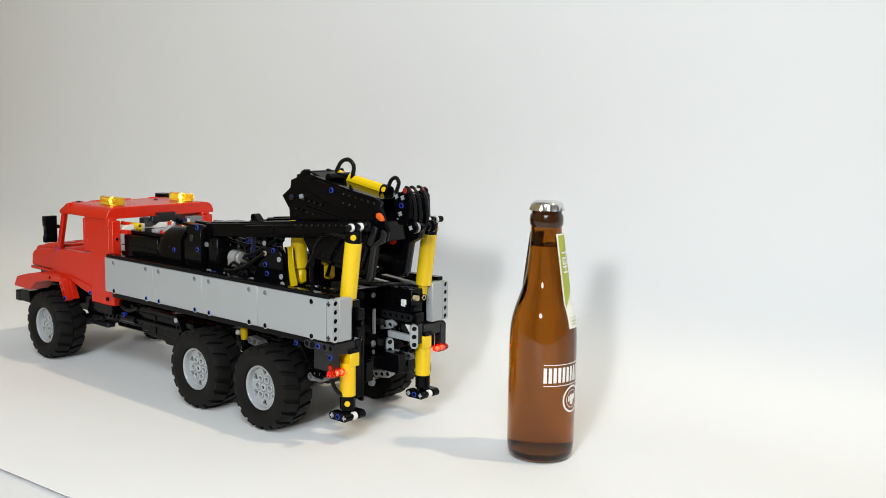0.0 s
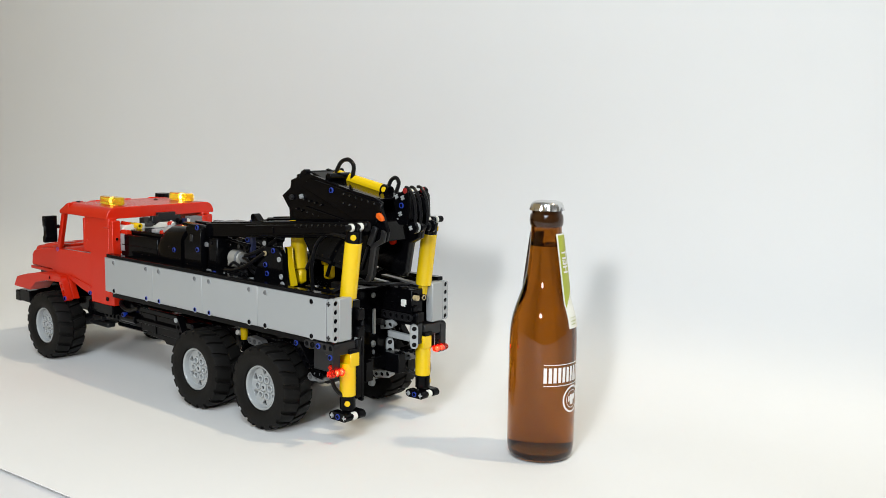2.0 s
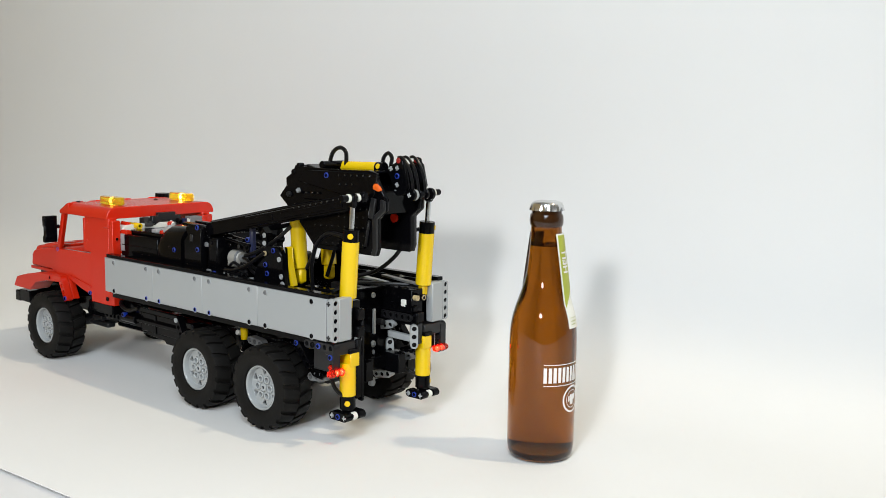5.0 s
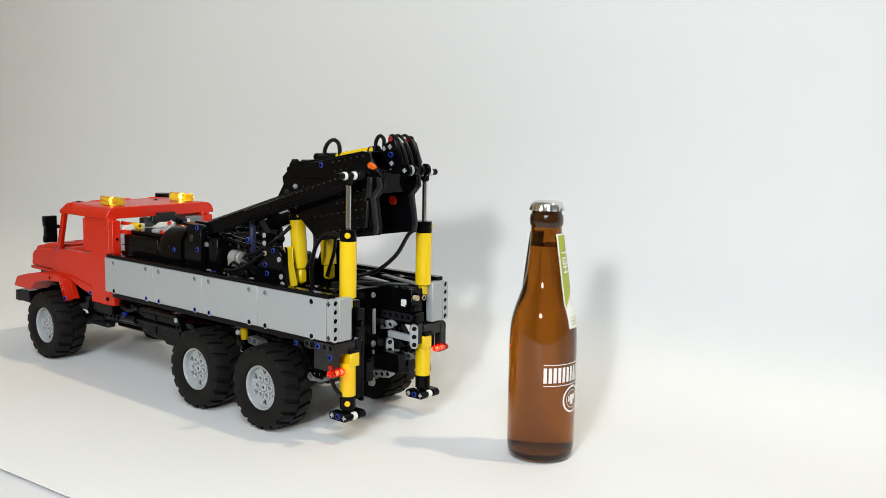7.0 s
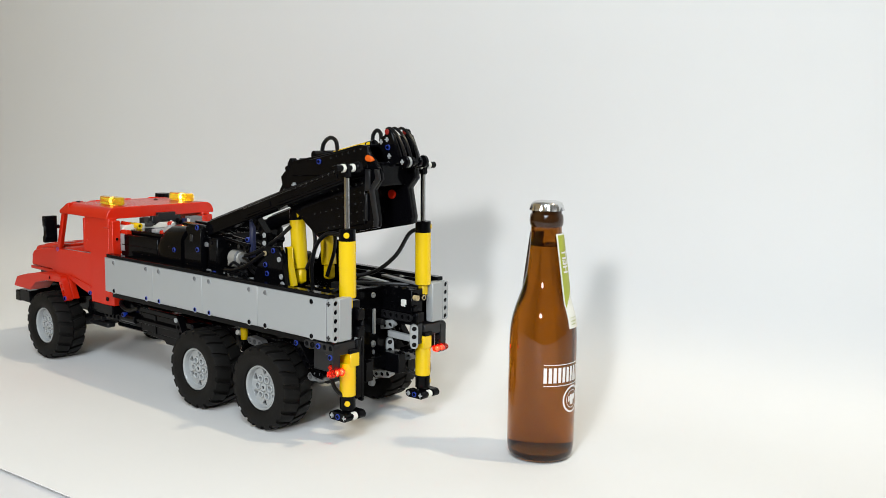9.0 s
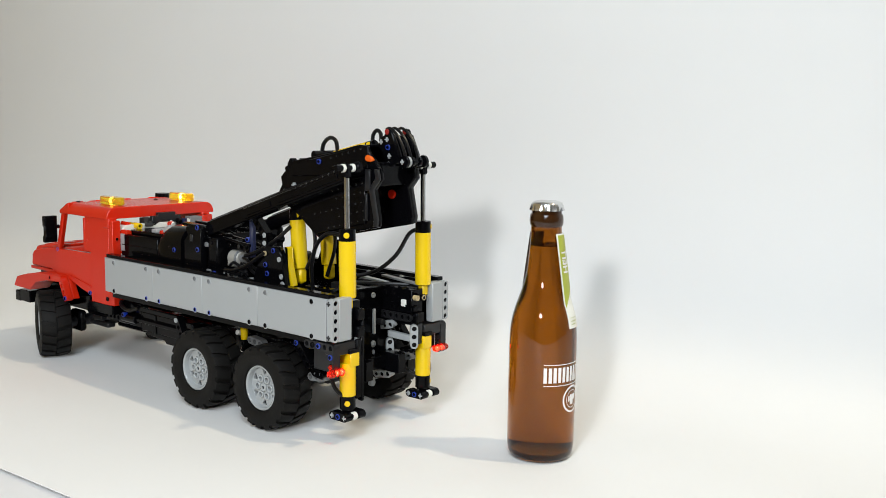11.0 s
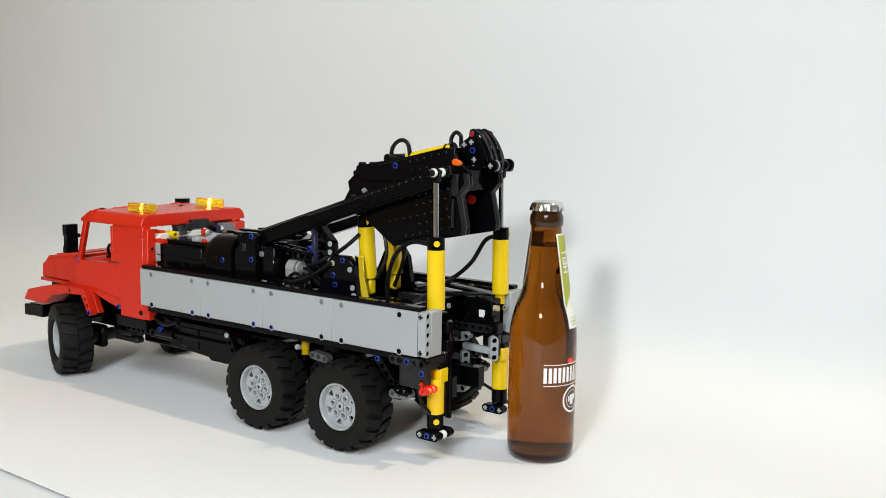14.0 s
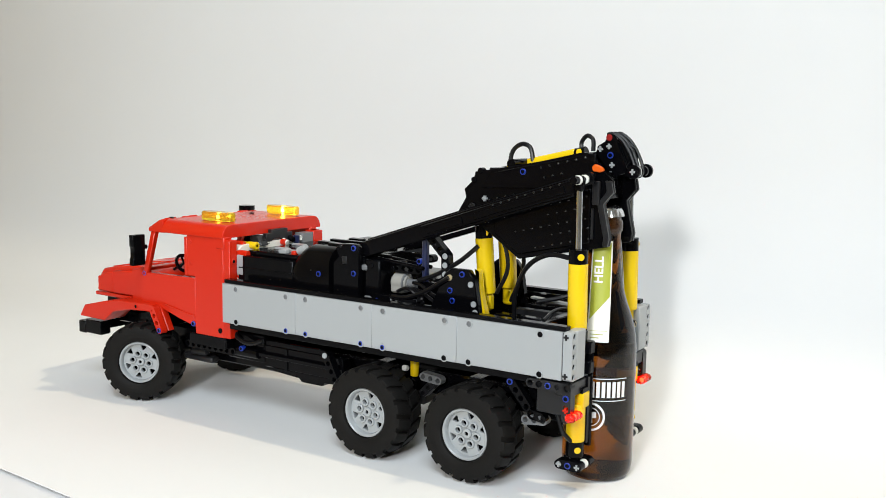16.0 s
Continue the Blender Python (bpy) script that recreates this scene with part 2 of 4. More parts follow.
# out of view; acts as a warm reflector for the left side
setting("wall_west", box(-2.2, -2.1, -1.9, 2.3, -0.75, 2.90, 0), BOUNCE_WALL, "unseen beige wall, added to bounce warm light", "wall")
# the opening is made up and lets the world's light in
east = box(2.1, 2.2, -1.9, 2.3, -0.75, 0.50, 0)
box(2.1, 2.2, -1.9, 2.3, 1.20, 2.90, 0, east)
box(2.1, 2.2, -1.9, -0.15, 0.50, 1.20, 0, east)
box(2.1, 2.2, 0.55, 2.3, 0.50, 1.20, 0, east)
setting("wall_east", east, WALL, "unseen plain pale wall with an added opening for world light", "wall")

# ---------------------------------------------------------------- the bottle
BOTTLE = [(0.0, 0.0035), (0.019, 0.0022), (0.0235, 0.0), (0.0268, 0.0016), (0.0290, 0.0060), (0.0298, 0.013), (0.0299, 0.055), (0.0299, 0.100),
          (0.0297, 0.110), (0.0290, 0.119), (0.0276, 0.127), (0.0254, 0.135), (0.0226, 0.143), (0.0200, 0.1505), (0.0179, 0.158), (0.0164, 0.166), (0.0153, 0.175),
          (0.0145, 0.184), (0.0139, 0.194), (0.0135, 0.2045), (0.0135, 0.2065), (0.0144, 0.2085), (0.0146, 0.2125), (0.0141, 0.2165), (0.0128, 0.2180), (0.0128, 0.2225), (0.0, 0.2225)]


def bottle_radius(z):
    p = BOTTLE[2:]
    for (r0, z0), (r1, z1) in zip(p, p[1:]):
        if z0 <= z <= z1:
            return r0 + (r1 - r0) * (z - z0) / max(z1 - z0, 1e-9)
    return p[-1][0]


def tag_radius(z):
    """The neck labels stand a little off the glass."""
    return max(bottle_radius(z) + 0.0006, 0.0150 + (0.2005 - z) * 0.148 if z > 0.117 else 0)


def on_bottle(a, z, lift=0.0003, radius=bottle_radius):
    r = radius(z) + lift
    return Vector((r * math.sin(a), -r * math.cos(a), z))


def wrapped(cells, mid, lift=0.0003, radius=bottle_radius, thick=0.0002):
    """Patches of (azimuth, height) corner quads, in metres along the surface and up, laid on the bottle."""
    bm = bmesh.new()
    for quad in cells:
        (a0, z0), (a1, z1), (a2, z2), (a3, z3) = quad
        n = max(1, int(max(abs(a1 - a0), abs(z3 - z0)) / 0.004))
        grid = []
        for j in range(n + 1):
            t = j / n
            row = []
            for i in range(n + 1):
                s = i / n
                a = (a0 * (1 - s) + a1 * s) * (1 - t) + (a3 * (1 - s) + a2 * s) * t
                z = (z0 * (1 - s) + z1 * s) * (1 - t) + (z3 * (1 - s) + z2 * s) * t
                row.append(bm.verts.new(on_bottle(mid + a / max(radius(z), 0.012), z, lift, radius)))
            grid.append(row)
        for j in range(n):
            for i in range(n):
                bm.faces.new((grid[j][i], grid[j][i + 1], grid[j + 1][i + 1], grid[j + 1][i]))
    return bm


def rect(a0, a1, z0, z1):
    return ((a0, z0), (a1, z0), (a1, z1), (a0, z1))


def lettering(text, height):
    """Letters as a flat bmesh, centred, from the built-in font."""
    curve = bpy.data.curves.new("lettering", "FONT")
    curve.body, curve.size, curve.align_x, curve.align_y, curve.offset = text, height, "CENTER", "CENTER", height * 0.03
    ob = bpy.data.objects.new("lettering", curve)
    scene.collection.objects.link(ob)
    bpy.context.view_layer.update()
    me = bpy.data.meshes.new_from_object(ob.evaluated_get(bpy.context.evaluated_depsgraph_get()))
    bm = bmesh.new()
    bm.from_mesh(me)
    bpy.data.objects.remove(ob)
    bpy.data.meshes.remove(me)
    bmesh.ops.subdivide_edges(bm, edges=bm.edges, cuts=1)
    return bm


def make_bottle():
    root = new("bottle")
    tagged(root, "capped brown glass beer bottle with white print and neck labels", "bottle")
    bm = lathe(BOTTLE, 72)
    cavity = lathe([(0, 0.1895), (0.0112, 0.1895), (0.0118, 0.1905), (0.0113, 0.200), (0.0108, 0.208), (0.0108, 0.219), (0, 0.219)], 48)
    bmesh.ops.reverse_faces(cavity, faces=cavity.faces)
    part("glass_body", bm, GLASS, root, "amber brown glass full of beer", scale=1.0)
    part("air_space", cavity, CLEAR, root, "air above the beer in the neck", scale=1.0)
    part("glass_heel", lathe([(0, 0.0075), (0.020, 0.0062), (0.0255, 0.0075), (0.0276, 0.0085), (0.0272, 0.0052), (0.0252, 0.0030), (0.0200, 0.0036), (0, 0.0048)], 56), BASE_GLASS, root, "thick dark glass heel", scale=1.0)
    # thick glass, with the dark reflections under the cap put into its colour
    part("neck_finish", lathe([(0.0122, 0.2066), (0.0137, 0.2066), (0.0147, 0.2085), (0.01485, 0.2125), (0.0143, 0.2166), (0.0131, 0.2179), (0.0131, 0.2215), (0.0122, 0.2215)], 56, closed=True), BASE_GLASS, root, "thick glass ring under the cap, darkened for its reflections", scale=1.0)
    cap = bmesh.new()
    seg, rings = 84, []
    for r, z, w in [(0.0, 0.2286, 0), (0.0100, 0.2285, 0), (0.0126, 0.2274, 0), (0.0138, 0.2258, 0.0001), (0.0144, 0.2236, 0.0003), (0.0149, 0.2205, 0.0006), (0.0144, 0.2205, 0.0006), (0.0133, 0.2250, 0)]:
        rings.append([cap.verts.new((0, 0, z))] if r == 0 else
                     [cap.verts.new(((r + w * math.cos(21 * q)) * math.cos(q), (r + w * math.cos(21 * q)) * math.sin(q), z)) for q in (2 * math.pi * k / seg for k in range(seg))])
    for a, b in zip(rings, rings[1:]):
        for k in range(seg):
            q = list(dict.fromkeys([a[k % len(a)], a[(k + 1) % len(a)], b[(k + 1) % len(b)], b[k % len(b)]]))
            cap.faces.new(q)
    bmesh.ops.recalc_face_normals(cap, faces=cap.faces)
    part("crown_cap", cap, CAP_METAL, root, "silver crimped crown cap", scale=1.0)
    for side, mid in enumerate((radians(62), radians(55 + 160))):
        z0, z1, w0, w1 = 0.1195, 0.2010, 0.0092, 0.0086
        lab = part("neck_label", wrapped([((-w0, z0), (w0, z0), (w1, z1), (-w1, z1))], mid, 0.0, tag_radius), LABEL_WHITE, root, "white and lime green paper neck label", scale=1.0)
        lab.modifiers.new("paper", "SOLIDIFY").thickness = 0.0003
        part("label_back", wrapped([((-w0, z0), (w0, z0), (w1, z1), (-w1, z1))], mid, -0.0005, tag_radius), LABEL_BACK, lab, "brown back of the label", scale=1.0)
        i = 0.0013
        green = part("label_field", wrapped([((-w0 + i, 0.137), (w0 - i, 0.1560), (w1 - i, z1 - i), (-w1 + i, z1 - i))], mid, 0.0003, tag_radius), LABEL_GREEN, lab, "lime green field", scale=1.0)
        t = lettering("HELL", 0.0098)
        for v in t.verts:
            a, z = -v.co.y, v.co.x
            v.co = on_bottle(mid + (a - 0.0016) / tag_radius(0.1775 + z), 0.1775 + z, 0.0007, tag_radius)
        part("lettering", t, PRINT, lab, "white lettering", scale=1.0)
        part("small_print", wrapped([rect(-0.0074, 0.0074, 0.1285, 0.1288), rect(-0.0062, 0.004, 0.1255, 0.1261), rect(-0.0062, 0.001, 0.1228, 0.1234)], mid, 0.0005, tag_radius), LABEL_GREEN, lab, "small printed lines", scale=1.0)
    mid = radians(55)
    for z0 in (0.0703, 0.0888):
        part("print_line", wrapped([rect(-0.0305, 0.0305, z0, z0 + 0.0007)], mid), PRINT, root, "thin white printed line", scale=1.0)
    x = -0.0305
    for k in range(7):
        for x0, w in ((0.0, 0.0029), (0.0044, 0.0029)):
            part("print_bar", wrapped([rect(x + x0, x + x0 + w, 0.0733, 0.0866)], mid), PRINT, root, "white printed bar", scale=1.0)
        x += 0.0087
    cz, seg = 0.0570, 40
    def disc(r0, r1):
        bm = bmesh.new()
        pts = [[(r * math.cos(2 * math.pi * k / seg), r * math.sin(2 * math.pi * k / seg)) for k in range(seg)] for r in (r0, r1)]
        vs = [[bm.verts.new(on_bottle(mid + a / 0.0299, cz + b, 0.0003)) for a, b in ring] for ring in pts]
        for k in range(seg):
            bm.faces.new((vs[0][k], vs[0][(k + 1) % seg], vs[1][(k + 1) % seg], vs[1][k]))
        return bm
    part("print_ring", disc(0.0104, 0.0122), PRINT, root, "white printed ring", scale=1.0)
    part("print_ring", disc(0.0074, 0.0080), PRINT, root, "white printed ring", scale=1.0)
    part("print_emblem", wrapped([rect(-0.003, 0.002, -0.005 + cz, 0.004 + cz), rect(0.002, 0.005, cz - 0.001, cz + 0.004), rect(-0.0055, -0.0035, cz - 0.002, cz + 0.003)], mid), PRINT, root, "plain white printed emblem", scale=1.0)
    return root


bottle = make_bottle()

# ---------------------------------------------------------------- the truck
truck = new("toy_truck")
tagged(truck, "red six-wheeled toy tow truck of plastic building beams", "toy truck")

# -- wheels
R_TYRE, W_TYRE = 5.1, 4.5


def tyre_bm():
    """One moulded tyre: the tread blocks are raised out of the carcass in a chevron."""
    h, n, per = W_TYRE / 2, 19, 6
    prof = [(2.70, -h + 0.7), (2.84, -h + 0.25), (3.3, -h), (4.2, -h + 0.02), (4.55, -h + 0.14), (4.74, -h + 0.5), (4.78, -0.09), (4.78, 0.09), (4.74, h - 0.5), (4.55, h - 0.14), (4.2, h - 0.02),
            (3.3, h), (2.84, h - 0.25), (2.70, h - 0.7), (2.6, 0)]
    bm = lathe(prof, n * per, closed=True)
    blocks = []
    for f in bm.faces:
        c = f.calc_center_median()
        k = int((math.atan2(c.y, c.x) / (2 * math.pi) % 1.0) * n * per)
        if c.xy.length > 4.40 and abs(c.z) > 0.1 and (k + (0 if c.z > 0 else 3)) % per < 4:
            blocks.append(f)
    got = bmesh.ops.extrude_face_region(bm, geom=blocks)
    bmesh.ops.delete(bm, geom=blocks, context="FACES_ONLY")
    for v in got["geom"]:
        if isinstance(v, bmesh.types.BMVert):
            r = v.co.xy.length
            out = 0.32 if r > 4.65 else 0.30
            v.co.x, v.co.y = v.co.x * (r + out) / r, v.co.y * (r + out) / r
    for v in bm.verts:
        r = v.co.xy.length
        if r > 4.5:
            v.co = Matrix.Rotation(0.055 * abs(v.co.z), 3, "Z") @ v.co
    bmesh.ops.recalc_face_normals(bm, faces=bm.faces)
    return bm


def rim_bm():
    """A deep dished rim whose face is pierced by six triangles and seven bosses."""
    h = W_TYRE / 2
    bm = lathe([(2.36, h - 1.3), (2.40, h - 0.62), (2.46, h - 0.46), (2.56, h - 0.38), (2.68, h - 0.42), (2.75, h - 0.56), (2.74, h - 0.9), (2.6, h - 1.3), (2.5, -h + 0.4), (2.3, -h + 0.4), (2.2, h - 1.35)], 60)
    face = bmesh.new()

    def loop(points):
        vs = [face.verts.new((x, y, h - 1.12)) for x, y in points]
        return [face.edges.new((vs[i], vs[(i + 1) % len(vs)])) for i in range(len(vs))]

    def circle(r, cx=0.0, cy=0.0, seg=16):
        return [(cx + r * math.cos(2 * math.pi * k / seg), cy + r * math.sin(2 * math.pi * k / seg)) for k in range(seg)]

    edges = loop(circle(2.40, seg=60)) + loop(circle(0.22))
    for k in range(6):
        a = math.pi / 3 * k
        edges += loop(circle(0.29, 1.12 * math.cos(a), 1.12 * math.sin(a)))
        b = a + math.pi / 6
        corners = ((1.52, -0.05), (1.60, -0.14), (2.08, -0.42), (2.16, -0.34), (2.16, 0.34), (2.08, 0.42), (1.60, 0.14), (1.52, 0.05))
        edges += loop([(u * math.cos(b) - v * math.sin(b), u * math.sin(b) + v * math.cos(b)) for u, v in corners])
    bmesh.ops.triangle_fill(face, edges=edges, use_beauty=True, use_dissolve=False, normal=(0, 0, 1))
    got = bmesh.ops.extrude_face_region(face, geom=list(face.faces))
    for v in got["geom"]:
        if isinstance(v, bmesh.types.BMVert):
            v.co.z -= 0.28
    bmesh.ops.recalc_face_normals(face, faces=face.faces)
    join(bm, face)
    for k in range(6):
        a = math.pi / 3 * k
        lathe([(0.29, -0.3), (0.29, 0.17), (0.33, 0.22), (0.44, 0.22), (0.49, 0.16), (0.49, -0.2)], 18, bm, Matrix.Translation((1.12 * math.cos(a), 1.12 * math.sin(a), h - 1.10)))
    lathe([(0.22, -0.3), (0.22, 0.27), (0.46, 0.27), (0.52, 0.2), (0.52, -0.2)], 20, bm, Matrix.Translation((0, 0, h - 1.10)))
    return bm


def hub_bm():
    bm = lathe([(0, -2.0), (2.3, -2.0), (2.15, 0.0), (1.6, 0.3), (0, 0.3)], 24)
    for a, b in ((0.28, 0.09), (0.09, 0.28)):
        box(-a, a, -b, b, 0.3, 1.3, 0.02, bm)
    return bm


tyre_me, rim_me, hub_me = finish("tyre", tyre_bm(), RUBBER), finish("rim", rim_bm(), RIM), finish("wheel", hub_bm(), BLACK)
WHEELS = []
for x, steer in ((-34.9, False), (-22.0, False), (16.2, True)):
    for side in (1, -1):
        wheel = new("wheel", hub_me)
        wheel.parent = truck
        flip = Matrix.Rotation(radians(-90 * side), 4, "X")
        # each wheel's axis lies along the truck's y
        for nm, me in (("tyre", tyre_me), ("rim", rim_me)):
            ob = new(nm, me)
            ob.parent = wheel
            tagged(ob, "black rubber tyre with chunky tread" if nm == "tyre" else "light grey plastic rim")
        WHEELS.append((wheel, x, 9.25 * side, side, steer))
        wheel.matrix_basis = at_studs(x, 9.25 * side, R_TYRE) @ flip

# -- chassis
part("chassis_rail", box(-45, 27, 2.2, 3.4, 6.2, 8.6), BLACK, truck)
part("chassis_rail", box(-45, 27, -3.4, -2.2, 6.2, 8.6), BLACK, truck)
for x in (-42, -30, -17, -3, 8, 22):
    part("cross_member", box(x - 0.8, x + 0.8, -5.5, 5.5, 6.6, 8.2), BLACK, truck)
for x in (-34.9, -22.0, 16.2):
    part("axle_beam", rod((x, -7.4, 5.1), (x, 7.4, 5.1), 0.9), DARK, truck, "dark grey axle housing")
    part("differential", box(x - 1.5, x + 1.5, -1.6, 1.6, 3.9, 6.6, 0.4), DARK, truck)
part("gearbox", box(-16, 9, -3.2, 3.2, 4.9, 7.4, 0.2), BLACK, truck)
for side in (1, -1):
    part("side_tank", box(-15.5, -3.2, 5.3 * side, 6.8 * side, 6.6, 9.4, 0.15), BLACK, truck, "black side tank")
    part("side_tank", box(-3.0, 3.2, 5.4 * side, 6.6 * side, 6.9, 10.4, 0.15), BLACK, truck)
    part("tank_step", box(-14.5, -4.2, 7.2 * side, 7.6 * side, 9.6, 10.2, 0.05), BLACK, truck)
    beam(truck, 5, (-14.2, 8.0 * side, 9.9), (-0.42, 0, -0.8), (0, 1, 0), BLACK)
    pin(truck, (-14.2, 8.5 * side, 9.9), (0, side, 0), GREY)
    pin(truck, (-15.9, 8.5 * side, 6.7), (0, side, 0), GREY)
    part("sill", box(2.0, 8.6, 6.6 * side, 8.1 * side, 8.3, 9.7, 0.06), BLACK, truck)
    beam(truck, 9, (1.6, 7.0 * side, 7.9), (1, 0, 0), (0, 1, 0), BLACK)
    part("steering_arm", box(6.4, 11.6, 5.0 * side, 6.4 * side, 5.4, 6.2, 0.2), DARK, truck)
    part("steering_tube", rod((7.0, 6.6 * side, 6.9), (9.6, 6.6 * side, 6.7), 0.42, 14), DARK, truck, "dark grey steering link tube")
    part("tank_foot", prism([(-15.3, 6.7), (-15.3, 6.1), (-12.6, 5.9), (-12.2, 5.5), (-9.0, 5.5), (-8.6, 5.9), (-4.2, 6.2), (-4.2, 6.7)], *sorted((5.5 * side, 6.6 * side)), 0.05), BLACK, truck)
    part("tank_strap", box(-7.0, -6.5, *sorted((6.78 * side, 6.95 * side)), 6.6, 9.3, 0.04), BLACK, truck)
    part("tank_rail", box(-15.0, -0.2, *sorted((6.95 * side, 7.4 * side)), 7.9, 8.4, 0.08), BLACK, truck)
    part("air_line", sweep([(1.6, 7.2 * side, 10.9), (0.4, 7.6 * side, 9.8), (-1.6, 7.7 * side, 9.4), (-3.4, 7.3 * side, 9.9)], 0.3), HOSE, truck)
    part("air_tank", rod((0.9, 7.1 * side, 8.1), (-2.6, 7.1 * side, 8.1), 0.62, 18), BLACK, truck, "black cylinder under the cab")
    pin(truck, (-0.2, 7.75 * side, 8.6), (0, side, 0), BLUE)
    pin(truck, (4.6, 8.1 * side, 8.9), (0, side, 0), GLOSS, "glint_dome")
    part("front_hub", box(14.6, 17.8, 5.0 * side, 6.2 * side, 3.6, 6.8, 0.3), BLACK, truck)
    # shock absorbers and links between the rear wheels
    part("shock_body", rod((-24.8, 5.4 * side, 12.2), (-24.6, 5.3 * side, 8.5), 0.60, r2=0.46), YELLOW, truck, "yellow shock absorber body")
    sp = bmesh.new()
    for k in range(5):
        lathe([(0.1, 0), (0.36, 0.05), (0.36, 0.2), (0.1, 0.25)], 14, sp, Matrix.Translation((-24.5, 5.3 * side, 6.5 + 0.34 * k)))
    rod((-24.5, 5.3 * side, 5.9), (-24.5, 5.3 * side, 8.6), 0.14, 10, sp)
    part("shock_spring", sp, GLOSS, truck)
    beam(truck, 3, (-25.8, 4.9 * side, 8.6), (-1, 0, -0.1), (0, 1, 0), MID)
    beam(truck, 3, (-25.6, 4.6 * side, 6.6), (-0.7, 0, 0.7), (0, 1, 0), DARK)
    beam(truck, 3, (-21.6, 5.2 * side, 8.0), (1, 0, -0.3), (0, 1, 0), BLACK)
    # white plug placed as a bright glint beside the shock absorber
    pin(truck, (-23.2, 5.3 * side, 9.2), (0, side, 0.3), WHITE, "plug")
    beam(truck, 4, (-38.9, 8.4 * side, 10.9), (-0.62, 0, -0.75), (0, 1, 0), BLACK)
    beam(truck, 2, (-41.0, 7.6 * side, 7.6), (-1, 0, -0.15), (0, 1, 0), BLACK)
    pin(truck, (-38.9, 8.9 * side, 10.9), (0, side, 0), BLUE)

# -- the load bed
EDGES = (0.8, -11.0, -22.0, -33.0, -45.1)
for side in (1, -1):
    y0, y1 = sorted((9.9 * side, 9.1 * side))
    for a, b in zip(EDGES, EDGES[1:]):
        n = part("bed_panel", box(b + 0.006, a - 0.006, y0, y1, 12.16, 17.0, 0.05), GREY, truck, "light grey smooth side panel")
        for x in (a - 1.5 + (-0.8 if a == 0.8 else 0), b + (1.5 if b > -40 else 2.4)):
            for z, m in ((16.46, MID), (12.46, BLUE if -24 < x < -5 else BLACK)):
                pin(n, (x, 9.875 * side, z), (0, side, 0), m if not (x < -42 and z > 14) else BLACK, "seated")
    part("bed_rail", box(-45.4, 0.6, *sorted((9.75 * side, 8.7 * side)), 17.02, 17.5, 0.06), BLACK, truck)
    part("bed_sill", box(-45.0, 0.5, *sorted((9.0 * side, 8.0 * side)), 11.2, 16.9, 0.05), BLACK, truck)
    # rear corner posts
    post = part("corner_panel", box(-46.2, -45.1, *sorted((6.9 * side, 8.95 * side)), 12.1, 17.05, 0.12), GREY, truck, "light grey rounded corner panel")
    # black sheet added behind the corner beam, as shade in its open holes
    part("corner_backing", box(-45.22, -45.12, *sorted((9.75 * side, 9.0 * side)), 12.3, 16.9, 0.02), BLACK, truck)
    beam(truck, 5, (-45.7, 9.42 * side, 12.6), (0, 0, 1), (-1, 0, 0), GREY, dark=True)
    for z in (12.65, 16.5):
        pin(truck, (-45.5, 9.85 * side, z), (0, side, 0), DARK, "axle")
part("bed_floor", box(-39.6, 0.4, -8.9, 8.9, 14.6, 15.2, 0.05), BLACK, truck)
part("bed_floor", box(-45.0, -39.62, 6.22, 8.9, 14.6, 15.2, 0.05), BLACK, truck)
part("bed_floor", box(-45.0, -39.62, -8.9, -6.02, 14.6, 15.2, 0.05), BLACK, truck)
for i, y in enumerate((-7.0, -4.6, -2.2, 2.2, 4.6, 7.0)):
    part("floor_beam", box(-44.8 if abs(y) > 6 else -39.4, -33.4, y - 0.55, y + 0.55, 15.2, 16.25 + 0.1 * (i % 2), 0.08), BLACK if i % 2 else DARK, truck)
part("floor_plate", prism([(-44.4, 16.4), (-37.5, 16.9), (-37.5, 17.15), (-44.4, 16.65)], -7.6, -6.7, 0.04), MID, truck, "grey floor strip")
part("floor_plate", prism([(-40.6, 16.6), (-34.0, 17.0), (-34.0, 17.25), (-40.6, 16.85)], -5.0, -4.2, 0.04), GREY, truck, "light grey floor strip")
for x in (-33.5, -39.5):
    pin(truck, (x, -8.4, 16.8), (0, 1, 0.3), GREY)

# -- rear frame, stabilisers and tail lamps
part("recess_wall", box(-45.5, -40.6, 4.9, 6.2, 8.6, 16.4, 0.1), BLACK, truck)
part("recess_wall", box(-45.4, -40.6, -6.0, -4.0, 12.0, 16.4, 0.1), BLACK, truck)
part("recess_back", box(-40.5, -39.5, -6.0, 6.0, 7.0, 16.4, 0.1), BLACK, truck)
part("rear_plate", box(-46.3, -45.55, 4.95, 5.4, 4.6, 14.2, 0.1), BLACK, truck)
part("rear_plate", box(-46.2, -45.75, 5.35, 6.1, 5.0, 12.0, 0.1), BLACK, truck)
part("rear_strip", box(-40.9, -40.52, -2.45, -2.0, 10.5, 13.7, 0.1), GREY, truck)
part("rear_strip", box(-40.9, -40.52, -2.45, -2.0, 5.5, 8.5, 0.1), MID, truck)
for z in (9.3, 4.7, 15.4):
    pin(truck, (-40.55, -2.2, z), (-1, 0, 0), GREY)
for x in (-41.4, -43.4):
    beam(truck, 5, (x, -4.4, 12.2), (0, 0, 1), (0, 1, 0), BLACK)
beam(truck, 7, (-39.4, -4.3, 14.0), (-1, 0, 0), (0, 1, 0), BLACK)
beam(truck, 6, (-40.0, -4.2, 12.9), (-1, 0, 0), (0, 1, 0), DARK)
